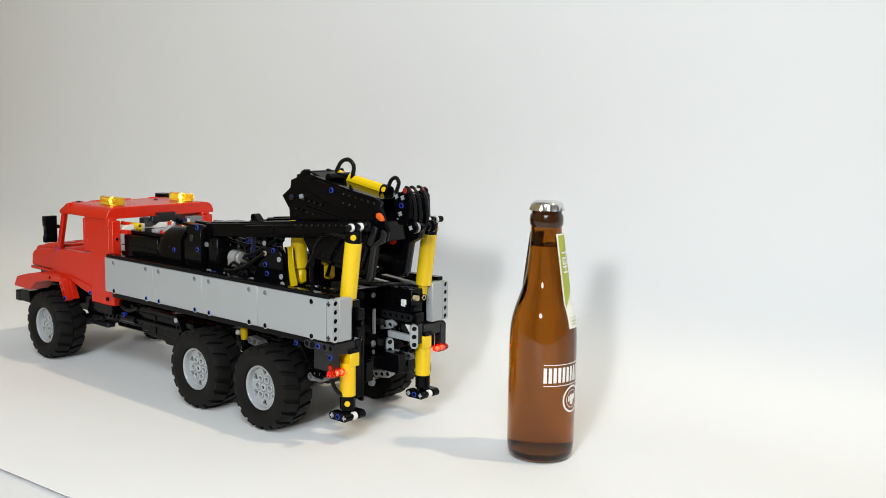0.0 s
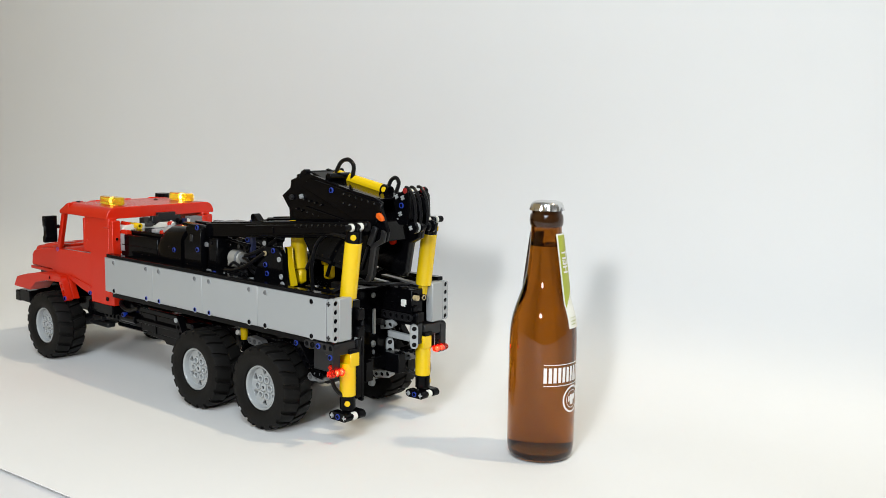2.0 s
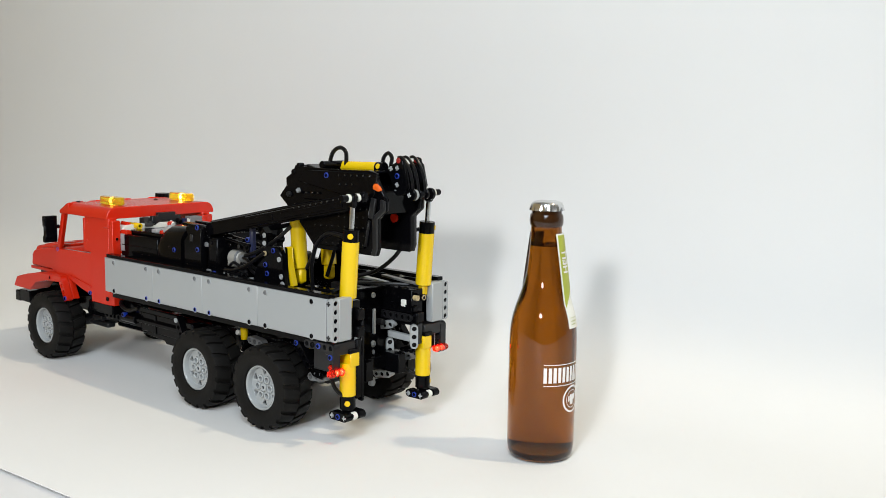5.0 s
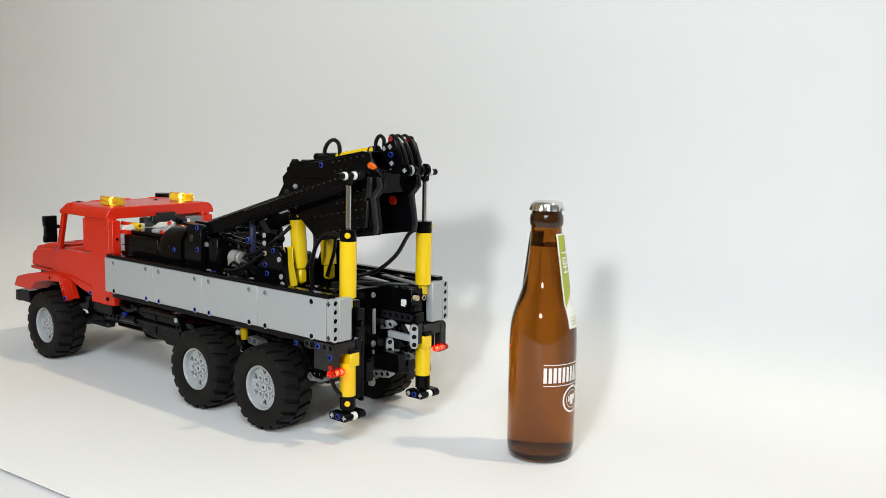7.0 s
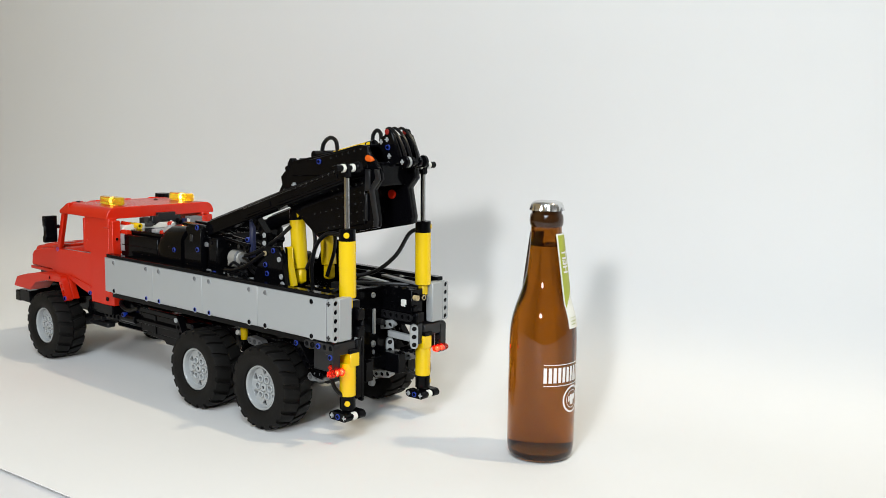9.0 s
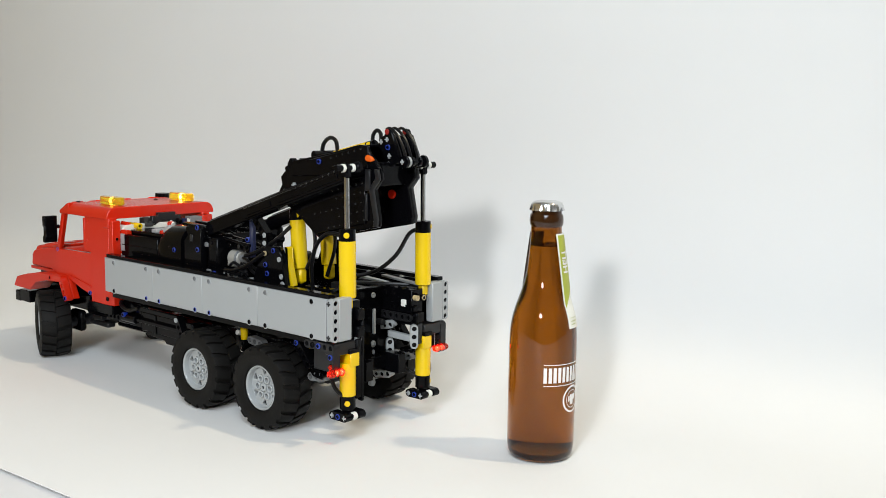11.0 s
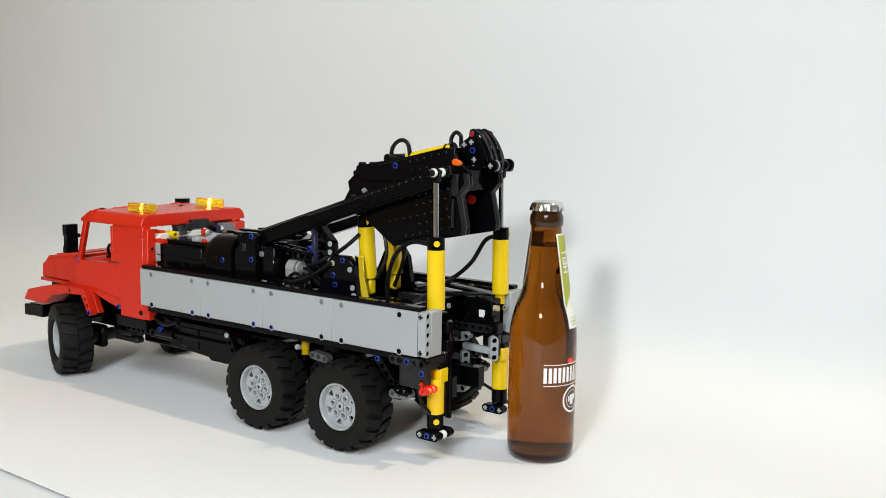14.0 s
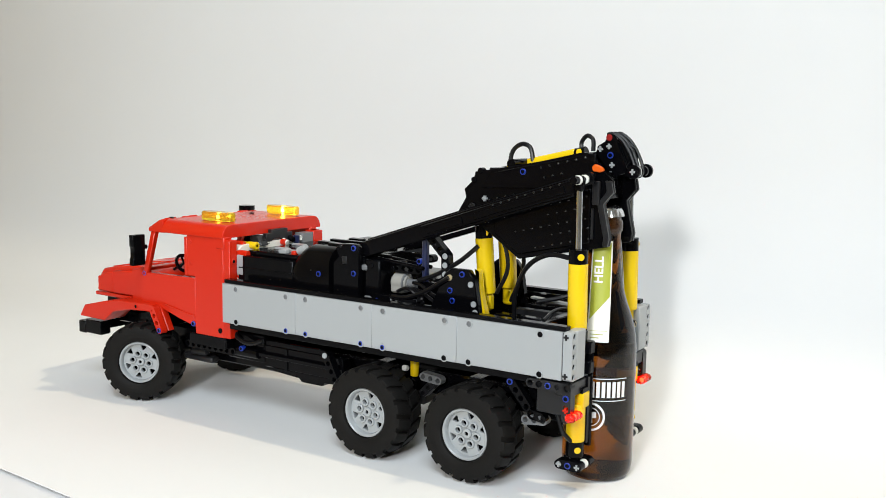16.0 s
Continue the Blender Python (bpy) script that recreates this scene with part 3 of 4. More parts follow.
for x, z, c in ((-41.9, 15.4, BLUE), (-40.2, 15.5, GREY), (-43.2, 13.2, BLACK)):
    pin(truck, (x, -4.2, z), (0, 1, 0), c)
for x, y, z, c in ((-46.2, -4.1, 15.5, TAN), (-46.4, -5.0, 15.5, TAN)):
    pin(truck, (x, y, z), (-1, 0, 0), c)
part("recess_tube", rod((-45.6, -5.0, 15.5), (-46.5, -5.0, 15.5), 0.42), BLACK, truck)
part("recess_tube", rod((-40.3, -4.1, 15.6), (-41.4, -4.1, 15.6), 0.42), BLACK, truck)
part("white_block", box(-44.5, -43.7, -4.4, -3.8, 14.2, 15.1, 0.08), WHITE, truck)
part("grey_block", box(-42.4, -41.4, -4.4, -4.0, 14.1, 14.7, 0.08), DARK, truck)
for z in (9.2, 4.2):
    part("recess_stud", rod((-40.0, -2.3, z), (-40.6, -2.3, z), 0.42), GREY, truck)
part("hitch_bar", prism([(-41.6, 10.9), (-41.6, 10.1), (-45.4, 10.0), (-45.4, 10.75)], -4.3, -3.7, 0.05), GREY, truck, "light grey hitch bar")
beam(truck, 3, (-40.2, -4.0, 11.4), (-1, 0, 0.2), (-0.75, 0.66, 0), GREY, dark=True)
beam(truck, 3, (-41.9, -3.8, 7.5), (0, 0, 1), (-0.75, 0.66, 0), GREY, dark=True)
beam(truck, 3, (-45.7, -4.1, 9.7), (0, 0, 1), (-0.75, 0.66, 0), GREY, dark=True)
beam(truck, 3, (-39.8, -4.0, 5.1), (-1, 0, 0.15), (-0.75, 0.66, 0), GREY, dark=True)
part("recess_tube", rod((-40.4, -3.0, 12.0), (-41.6, -3.0, 12.0), 0.4), DARK, truck)
for z in (12.2, 14.2):
    part("side_block", box(-46.4, -45.5, 5.0, 6.1, z, z + 1.3, 0.12), BLACK, truck)
part("side_block", box(-46.1, -45.2, -5.6, -4.2, 12.3, 13.6, 0.12), BLACK, truck)
for side in (1, -1):
    y = 6.7 if side > 0 else -6.3
    leg = part("stabiliser", rod((-45.3, y, 5.4), (-45.3, y, 9.3), 0.95, 24), YELLOW, truck, "yellow stabiliser cylinder")
    part("stabiliser_head", box(-46.3, -44.4, *sorted((y - 0.95 * side, y + 0.5 * side)), 8.9, 10.5, 0.1), YELLOW, leg)
    part("stabiliser_top", box(-46.25, -44.5, *sorted((y - 0.7 * side, y + 0.6 * side)), 10.45, 11.0, 0.06), BLACK, leg)
    part("stabiliser_cap", rod((-45.3, y, 3.8), (-45.3, y, 5.42), 0.92, 24), BLACK, leg, "black cylinder end")
    pin(leg, (-45.9, y + 0.62 * side, 4.6), (-0.65, 0.75 * side, 0), YELLOW, "plug")
    part("stabiliser_bracket", box(-46.0, -44.2, *sorted((y - 0.6 * side, y + 2.6 * side)), 10.5, 11.9, 0.08), DARK, truck)
    part("stabiliser_plate", box(-45.9, -44.4, *sorted((y - 1.5 * side, y - 0.8 * side)), 9.6, 12.2, 0.08), GREY if side > 0 else DARK, truck)
    foot = part("foot", rod((-45.3, y - 1.5, 3.2), (-45.3, y + 1.5, 3.2), 0.46, 14), BLACK, truck, "black stabiliser foot")
    for dy in (-1, 1):
        beam(foot, 3, (-46.3, y + 1.05 * dy, 3.15), (1, 0, 0), (0, 1, 0), BLACK)
        pin(foot, (-45.3, y + 1.5 * dy, 3.15), (0, dy, 0), BLUE)
        for dx in (-1, 1):
            pin(foot, (-45.3 + dx, y + 1.5 * dy, 3.15), (0, dy, 0), GREY, "axle")
    part("foot_axle", rod((-46.3, y - 1.6, 3.15), (-46.3, y + 1.6, 3.15), 0.3, 12), BLACK, foot)
    part("foot_roller", rod((-46.3, y - 0.3, 3.15), (-46.3, y + 0.25, 3.15), 0.46, 14), WHITE, foot)
    part("tail_bracket", box(-44.9, -42.0, *sorted((7.4 * side, 9.0 * side)), 8.4, 11.6, 0.1), DARK, truck, "dark grey tail bracket")
    beam(truck, 5, (-41.6, 9.2 * side, 11.4), (-1, 0, 0), (0, 1, 0), DARK)
    beam(truck, 4, (-45.6, 9.2 * side, 11.4), (0, 0, -1), (0, 1, 0), DARK)
    for x, z, c in ((-43.6, 11.4, BLUE), (-45.6, 10.4, BLUE), (-42.6, 11.4, BLACK)):
        pin(truck, (x, 9.7 * side, z), (0, side, 0), c)
    pin(truck, (-45.6, 9.7 * side, 9.2), (0, side, 0), RED, "axle")
    pin(truck, (-42.4, 8.05 * side, 7.4), (0, side, 0), BLACK)
    beam(truck, 3, (-40.2, 7.4 * side, 6.9), (-1, 0, 0.1), (0, 1, 0), MID)
    part("tail_hose", sweep([(-44.0, 8.2 * side, 8.2), (-44.6, 8.2 * side, 6.6), (-45.2, 7.6 * side, 5.6), (-45.4, 6.6 * side, 5.0)], 0.24), HOSE, truck)
    lamp = bmesh.new()
    for k in range(3):
        lathe([(0, -0.5), (0.40, -0.42), (0.47, -0.1), (0.40, 0.25), (0.2, 0.48), (0, 0.5)], 14, lamp, Matrix.Translation((-46.5, ((10.3 if side > 0 else 9.0) - 0.72 * k) * side, 8.75)) @ frame_of((-1, 0, 0.1)))
    tail = part("tail_lamp", lamp, RED_LENS, truck, "lit red round tail lamps")
    led = bmesh.new()
    for k in range(1, 3):
        lathe([(0, -0.2), (0.2, -0.1), (0.2, 0.1), (0, 0.2)], 10, led, Matrix.Translation((-46.5, ((10.3 if side > 0 else 9.0) - 0.72 * k) * side, 8.75)))
    part("tail_led", led, LED_RED, tail)

# -- machinery behind the cab
def arch(r, y, z0, z1, n=6):
    """A cross-section with rounded shoulders: half-width y, from z0 up to z1."""
    pts = [(-y, z0)]
    pts += [(-y + r - r * math.cos(q), z1 - r + r * math.sin(q)) for q in (math.pi / 2 * k / n for k in range(n + 1))]
    pts += [(y - r + r * math.sin(q), z1 - r + r * math.cos(q)) for q in (math.pi / 2 * k / n for k in range(n + 1))]
    return pts + [(y, z0)]


part("battery_box", box(-8.2, 0.8, -7.2, 7.2, 16.2, 20.2, 0.15), BLACK, truck, "black battery box")
part("battery_lid", box(-8.4, 0.0, -6.2, 6.2, 20.2, 20.75, 0.1), BLACK, truck)
for x, y in ((-3, 3.2), (-6, 4.0), (-2, -1)):
    part("lid_catch", box(x - 1.1, x + 1.1, y - 0.3, y + 0.3, 20.75, 21.0, 0.05), GREY, truck)
def loft(sections, bm=None):
    """Joins cross-sections of (x, outline in y and z) into one closed body."""
    bm = bm or bmesh.new()
    rings = [[bm.verts.new((x, y, z)) for y, z in line] for x, line in sections]
    for p, q in zip(rings, rings[1:]):
        for k in range(len(p)):
            j = (k + 1) % len(p)
            bm.faces.new((p[k], p[j], q[j], q[k]))
    bm.faces.new(rings[0][::-1])
    bm.faces.new(rings[-1])
    bmesh.ops.recalc_face_normals(bm, faces=bm.faces)
    return bm


part("tank_shell", loft([(-7.9, arch(1.2, 7.0, 16.2, 20.3)), (-8.2, arch(1.8, 7.15, 16.2, 20.9)), (-9.2, arch(2.2, 7.2, 16.2, 21.9)), (-10.0, arch(2.2, 7.2, 16.2, 22.2)), (-13.7, arch(2.2, 7.2, 16.2, 22.2))]), BLACK, truck, "glossy black rounded housing")
part("tank_end", box(-17.8, -13.72, -6.4, 5.8, 16.4, 21.4, 0.1), BLACK, truck)
for y in (6.5, -6.5):
    part("end_post", prism([(-17.9, 16.3), (-17.9, 22.3), (-17.3, 22.9), (-15.6, 22.9), (-15.2, 22.3), (-14.9, 22.6), (-14.5, 22.3), (-15.0, 21.4), (-14.2, 20.6), (-14.2, 16.3)], y - 0.5, y + 0.5, 0.08), BLACK, truck, "black post of the housing")
for x, y, z, c in ((-17.2, 7.0, 22.5, BLUE), (-12.2, 7.2, 19.1, BLUE), (-17.2, 7.0, 19.6, BLUE), (-20.0, 6.5, 16.7, BLUE)):
    pin(truck, (x, y, z), (0, 1, 0), c)
for x, z in ((-4.6, 17.6), (-6.2, 17.7), (-14.9, 17.4), (-11.0, 19.4)):
    pin(truck, (x, 7.2 if x > -14 else 7.0, z), (0, 1, 0), GLOSS, "glint_dome")
# grey block drawn for a white glint on the housing's end
part("housing_notch", box(-18.6, -17.6, 5.2, 6.4, 20.0, 20.6, 0.1), MID, truck, "grey block standing in for a white glint")
part("housing_notch", box(-16.2, -15.5, 6.7, 7.06, 20.6, 21.5, 0.06), DARK, truck)
for x, y, z in ((-9.8, 3.0, 22.2), (-12.4, 4.2, 22.3), (-14.6, 2.2, 21.6), (-16.2, 4.4, 21.6), (-15.4, -2.2, 21.6), (-11.4, -1.0, 22.3)):
    part("top_plate", box(x - 1.0, x + 1.0, y - 0.5, y + 0.5, z - 0.2, z + 0.15, 0.08), BLACK, truck)
part("top_rail", box(-17.2, -9.4, 1.2, 1.9, 22.1, 22.5, 0.1), BLACK, truck)
part("end_stub", rod((-18.6, 6.4, 16.6), (-19.4, 6.4, 16.6), 0.40, 14), MID, truck)
part("tank_lip", box(-13.6, -8.6, 7.18, 7.3, 16.9, 17.1, 0.03), BLACK, truck)
part("housing_stub", rod((-7.4, 5.2, 21.1), (-8.6, 5.2, 21.6), 0.5), GREY, truck)
part("valve_block", box(-20.4, -18.2, 3.0, 6.3, 15.2, 21.3, 0.2), BLACK, truck)
part("valve_block", box(-25.0, -18.2, -6.3, 2.0, 15.2, 19.0, 0.3), BLACK, truck)
for k, (x, z) in enumerate(((-19.4, 20.6), (-21.4, 20.5), (-23.2, 20.2), (-22.0, 20.1))):
    part("valve_lever", box(x - 0.8, x + 0.8, 1.2 + 0.8 * k, 1.7 + 0.8 * k, z - 0.3, z + 0.2, 0.06), (MID, BLACK, DARK, BLACK)[k], truck)
motor = part("motor", rod((-20.9, 4.2, 18.75), (-22.9, 4.2, 18.75), 1.05, 22, bevel=0.3), MOTOR_GREY, truck, "light grey electric motor")
part("motor_mount", box(-22.7, -21.0, 3.2, 5.2, 17.6, 18.7, 0.2), MOTOR_GREY, motor)
part("motor_nose", rod((-22.9, 4.2, 18.75), (-24.0, 4.2, 18.75), 0.5, 18), MID, motor)
part("motor_ring", rod((-22.5, 4.2, 18.75), (-22.75, 4.2, 18.75), 1.12, 22, bevel=0.06), MID, motor)
part("motor_guard", box(-25.6, -18.4, 5.3, 6.4, 16.2, 17.5, 0.1), BLACK, truck)
# invented clutter; the grey pieces stand for white glints among the machinery
for x, y, z, w, c in ((-18.9, 5.4, 19.2, 1.0, MID), (-21.6, 3.4, 20.9, 1.2, DARK), (-23.6, 2.6, 20.4, 1.0, MID), (-19.4, 3.6, 21.4, 0.8, BLACK),
                        (-26.2, 4.9, 16.4, 1.6, GREY), (-22.2, 1.4, 21.6, 1.4, BLACK), (-18.8, 6.2, 16.9, 0.8, MID), (-5.0, 5.2, 20.9, 1.2, GREY), (-7.0, 5.4, 20.9, 0.7, RED), (-3.6, 0.6, 20.9, 1.1, MID), (-6.6, 3.4, 20.9, 1.0, MID)):
    part("small_block", box(x - w / 2, x + w / 2, y - 0.4, y + 0.4, z - 0.25, z + 0.25, 0.08), c, truck)
for x, z in ((-24.0, 18.2), (-24.1, 17.5)):
    part("motor_lead", sweep([(x, 4.9, z + 0.8), (x - 1.2, 5.2, z + 0.7), (x - 2.4, 5.4, z + 0.1), (x - 3.2, 5.0, z - 0.5)], 0.2), HOSE, truck)
for x in (-22.0, -22.8):
    part("wire_clip", rod((x, 6.3, 16.4), (x, 6.3, 17.4), 0.14, 8), GREY, truck)
beam(truck, 7, (-20.0, 6.9, 16.3), (-1, 0, 0), (0, 1, 0), BLACK)
for side in (1, -1):
    plate = part("crane_base", prism([(-26.6, 16.2), (-27.4, 18.0), (-28.6, 20.6), (-29.4, 21.2), (-31.6, 21.2), (-32.4, 20.2), (-33.1, 16.2)], *sorted((5.6 * side, 4.7 * side)), 0.1), BLACK, truck, "black crane base plate")
    for x, z, c in ((-30.9, 20.7, BLUE), (-29.4, 18.8, BLUE), (-29.7, 17.7, BLUE), (-32.0, 19.7, GREY), (-32.4, 17.6, GREY), (-32.6, 16.7, GREY), (-29.3, 20.2, TAN)):
        pin(plate, (x, 5.62 * side, z), (0, side, 0), c)
    beam(truck, 8 if side > 0 else 4, (-17.5, 4.2 * side, 20.4), (-1, 0, 0), (0, 1, 0), BLACK)
    # inner lifting cylinders
    y = 2.2 if side > 0 else -2.7
    c = part("inner_cylinder", rod((-32.0, y, 18.3), (-31.5, y, 24.4), 0.98, 24), YELLOW, truck, "yellow pneumatic cylinder")
    part("cylinder_cap", rod((-31.5, y, 24.3), (-31.4, y, 25.8), 0.95, 22), BLACK, c)
    pin(c, (-32.0, y + 0.62 * side, 25.0), (-0.4, 0.9 * side, 0), YELLOW, "plug")
    part("cylinder_foot", box(-32.7, -31.4, y - 0.6, y + 0.6, 16.4, 18.3, 0.25), YELLOW, c)
    if side > 0:
        part("cylinder_bracket", prism([(-32.6, 16.3), (-32.3, 21.0), (-31.9, 21.2), (-33.3, 16.4)], *sorted((4.6 * side, 3.7 * side)), 0.05), YELLOW, truck)
part("window_post", box(-25.5, -24.9, 3.9, 4.6, 19.0, 24.0, 0.1), NAVY, truck, "dark blue upright of the crane base")
pin(truck, (-24.6, 4.6, 21.4), (0, 1, 0), BLUE)
part("window_sill", box(-28.6, -24.6, 3.9, 4.6, 18.6, 19.2, 0.08), BLACK, truck)
beam(truck, 4, (-28.1, 4.2, 19.3), (0.03, 0, 1), (0, 1, 0), BLACK)
beam(truck, 4, (-28.0, 4.2, 22.3), (0.72, 0, 0.69), (0, 1, 0), BLACK)
for z in (20.3, 21.3, 22.3):
    pin(truck, (-28.05, 4.65, z), (0, 1, 0), GREY)
for pts, r in (([(-24.5, 5.6, 18.4), (-26.0, 6.0, 17.6), (-24.4, 6.3, 17.1), (-22.0, 6.3, 17.3)], 0.22), ([(-25.0, 5.4, 19.4), (-27.0, 4.8, 20.2), (-29.5, 4.0, 21.8), (-31.4, 3.2, 23.6)], 0.26),
               ([(-36.6, 4.2, 16.4), (-37.0, 4.8, 19.2), (-38.6, 5.4, 22.2), (-41.4, 6.0, 23.8), (-44.5, 6.2, 23.6)], 0.26), ([(-36.0, -2.0, 17.2), (-39.0, -4.0, 18.0), (-41.5, -5.2, 20.2), (-43.0, -6.0, 23.0), (-44.6, -6.2, 23.7)], 0.26),
               ([(-31.6, 2.4, 25.4), (-33.6, 1.8, 24.2), (-34.3, 1.8, 21.2), (-33.2, 2.2, 18.4)], 0.24), ([(-31.6, -2.4, 25.4), (-33.8, -1.6, 24.0), (-34.5, -1.4, 21.0), (-33.0, -1.4, 17.0)], 0.24),
               ([(-40.2, 4.4, 16.6), (-40.0, 1.0, 17.2), (-40.8, -2.6, 16.9), (-43.6, -5.4, 16.7)], 0.22), ([(-41.5, -4.4, 7.6), (-43.2, -5.0, 6.2), (-44.6, -5.8, 5.2)], 0.2)):
    part("hose", sweep(pts, r), HOSE, truck, "black rubber air hose")

for x, y, z, c in ((-19.2, 6.35, 20.6, BLACK), (-21.0, 4.75, 20.4, GLOSS), (-23.0, 4.75, 20.4, GLOSS)):
    part("machine_pin", rod((x, y - 0.7, z), (x, y + 0.1, z), 0.3, 12), c, truck)
part("hose", sweep([(-22.2, 6.4, 17.5), (-24.2, 6.5, 17.6), (-26.4, 6.3, 18.4), (-28.0, 6.0, 19.4), (-29.3, 5.9, 20.2)], 0.25), HOSE, truck, "black rubber air hose")
part("wire_loop", sweep([(-22.6, 5.9, 18.0), (-24.2, 6.5, 18.6), (-25.4, 6.3, 18.0), (-26.0, 5.8, 17.0)], 0.2), HOSE, truck, "black wire loop")
for y in (4.9, 3.3):
    part("cross_shaft", rod((-17.8, y, 21.4), (-25.4, y, 20.7), 0.24, 10), BLACK, truck)
part("battery_seam", box(-8.0, 0.6, 7.16, 7.28, 18.6, 18.75, 0.03), BLACK, truck)

# -- the cab
CAB = 8.5
for side in (1, -1):
    y0, y1 = sorted((CAB * side, (CAB - 1.0) * side))
    part("cab_pillar", prism([(2.0, 9.7), (7.0, 9.7), (7.0, 17.0), (8.4, 17.0), (8.4, 22.3), (2.0, 22.3)], y0, y1, 0.07), RED, truck, "red cab pillar")
    door = part("cab_door", prism([(7.04, 10.5), (10.0, 11.2), (13.6, 12.3), (17.2, 12.5), (17.2, 16.2), (16.6, 16.6), (7.04, 16.75)], *sorted(((CAB - 0.06) * side, (CAB - 1.0) * side)), 0.08), RED, truck, "red cab door without glass")
    part("door_ledge", prism([(7.1, 11.7), (13.0, 12.75), (13.0, 12.95), (7.1, 11.95)], *sorted(((CAB + 0.12) * side, (CAB - 0.2) * side)), 0.05), RED, door)
    part("windscreen_post", prism([(16.9, 16.2), (16.1, 16.2), (14.2, 22.2), (15.0, 22.3)], *sorted((CAB * side, (CAB - 0.75) * side)), 0.1), RED, truck, "slanted red windscreen post")
    for f in (0.0, 0.5, 1.0):
        pin(truck, (16.5 - 1.9 * f, (CAB - 0.1) * side, 16.5 + 5.6 * f), (0, side, 0), RED if f else BLUE)
    pin(truck, (7.4, CAB * side, 10.9), (0, side, 0), BLUE)
    pin(truck, (2.6, CAB * side, 10.6), (0, side, 0), BLACK)
    # rear face of the cab
    part("rear_pillar", box(0.9, 2.0, *sorted((CAB * side, (CAB - 1.3) * side)), 9.75, 22.0, 0.07), RED, truck)
    beam(truck, 3, (0.42, (CAB - 1.75) * side, 17.9), (0, 0, 1), (-1, 0, 0), GREY, dark=True)
    for z, c in ((20.3, RED), (17.5, RED)):
        part("cab_pin", rod((1.2, (CAB - 1.8) * side, z), (-0.5, (CAB - 1.8) * side, z), 0.44), c, truck)
    pin(truck, (0.9, (CAB - 0.65) * side, 19.4), (-1, 0, 0), RED)
    part("door_post", box(8.42, 8.9, *sorted((CAB * side, (CAB - 0.8) * side)), 17.0, 21.9, 0.06), RED, truck)
    for z in (18.6, 21.4):
        pin(truck, (7.7, (CAB - 0.04) * side, z), (0, side, 0), RED, "axle")
    # fender in panels, with a beam behind the wheel
    part("fender", prism([(28.4, 9.6), (28.2, 10.0), (27.4, 11.2), (24.0, 12.0), (20.5, 12.6), (14.2, 12.75), (13.5, 12.3), (14.0, 11.8), (18.0, 11.6), (21.5, 10.9), (23.2, 9.5)], *sorted((9.7 * side, 6.4 * side)), 0.1), RED, truck, "red fender over the front wheel")
    beam(truck, 4, (13.9, 9.2 * side, 12.2), (-0.48, 0, -0.88), (0, 1, 0), RED)
    part("fender_tail", prism([(14.3, 12.6), (13.5, 12.6), (11.9, 9.4), (12.9, 9.2)], *sorted((8.6 * side, 7.6 * side)), 0.08), RED, truck)
    pin(truck, (16.8, 9.66 * side, 12.2), (0, side, 0), RED)
    pin(truck, (12.45, 9.7 * side, 9.55), (0, side, 0), BLUE)
    # mirrors
    mir = part("mirror", prism([(8.7, 17.7), (10.7, 17.7), (10.7, 18.6), (10.55, 18.7), (10.55, 20.1), (10.7, 20.2), (10.7, 21.7), (8.7, 21.7)] if side > 0 else [(-8.7, 17.7), (-8.7, 21.7), (-10.7, 21.7), (-10.7, 17.7)], 15.9, 16.7, 0.08, axis="x"), BLACK, truck, "black door mirror")
    part("mirror_arm", rod((16.3, 8.2 * side, 20.0), (16.3, 9.0 * side, 20.0), 0.3), BLACK, mir)
    part("running_board", box(2.1, 8.4, *sorted((8.2 * side, 7.0 * side)), 8.2, 9.6, 0.05), BLACK, truck)
roof = part("roof", prism([(y - 0.35, z) for y, z in arch(1.5, 9.2, 22.2, 23.85)], 1.7, 12.6, 0.08, axis="x"), RED, truck, "red cab roof")
part("roof_front", prism([(12.62, 23.9), (13.4, 23.7), (15.4, 22.6), (15.4, 22.1), (12.62, 22.1)], -8.6, 8.6, 0.12), RED, roof)
for y in (-6.2, -1.0, 4.0, 6.9):
    part("roof_tile", prism([(13.0, 23.98), (15.2, 22.80), (15.1, 22.6), (12.9, 23.8)], y - 0.9, y + 0.9, 0.05), RED, roof)
for y in (-8.7, 7.3):
    part("roof_corner", box(1.6, 3.2, y, y + 1.4, 20.9, 22.4, 0.15), RED, roof)
part("roof_arch", prism([(-3.9, 20.6), (-3.9, 21.5), (-3.0, 21.5), (-3.0, 22.2), (-2.1, 22.2), (-2.1, 22.75), (0.9, 22.75), (0.9, 22.3), (1.9, 22.3), (1.9, 21.6), (2.9, 21.6), (2.9, 20.9), (1.4, 20.9), (0.6, 21.5), (-1.2, 21.5), (-1.8, 20.6)], 0.95, 1.64, 0.05, axis="x"), DARK, truck, "dark grey stepped arch under the roof")
part("roof_block", box(0.2, 1.6, -6.3, -4.2, 20.4, 21.9, 0.06), MID, truck, "grey block under the roof")
part("roof_tube", rod((0.6, -3.4, 20.4), (0.6, -3.4, 21.7), 0.42), NAVY, truck)
pin(truck, (0.4, -3.9, 21.3), (-1, 0, 0), WHITE)
part("red_bush", rod((0.3, -1.0, 21.0), (1.0, -1.0, 21.0), 0.4), RED, truck)
part("roof_block", box(0.2, 1.8, -8.2, -6.4, 20.0, 22.0, 0.06), RED, truck)
part("rear_shelf", prism(arch(1.3, 7.1, 16.6, 21.3), 0.95, 2.6, 0.05, axis="x"), WHITE, truck, "pale rounded panel behind the cab")
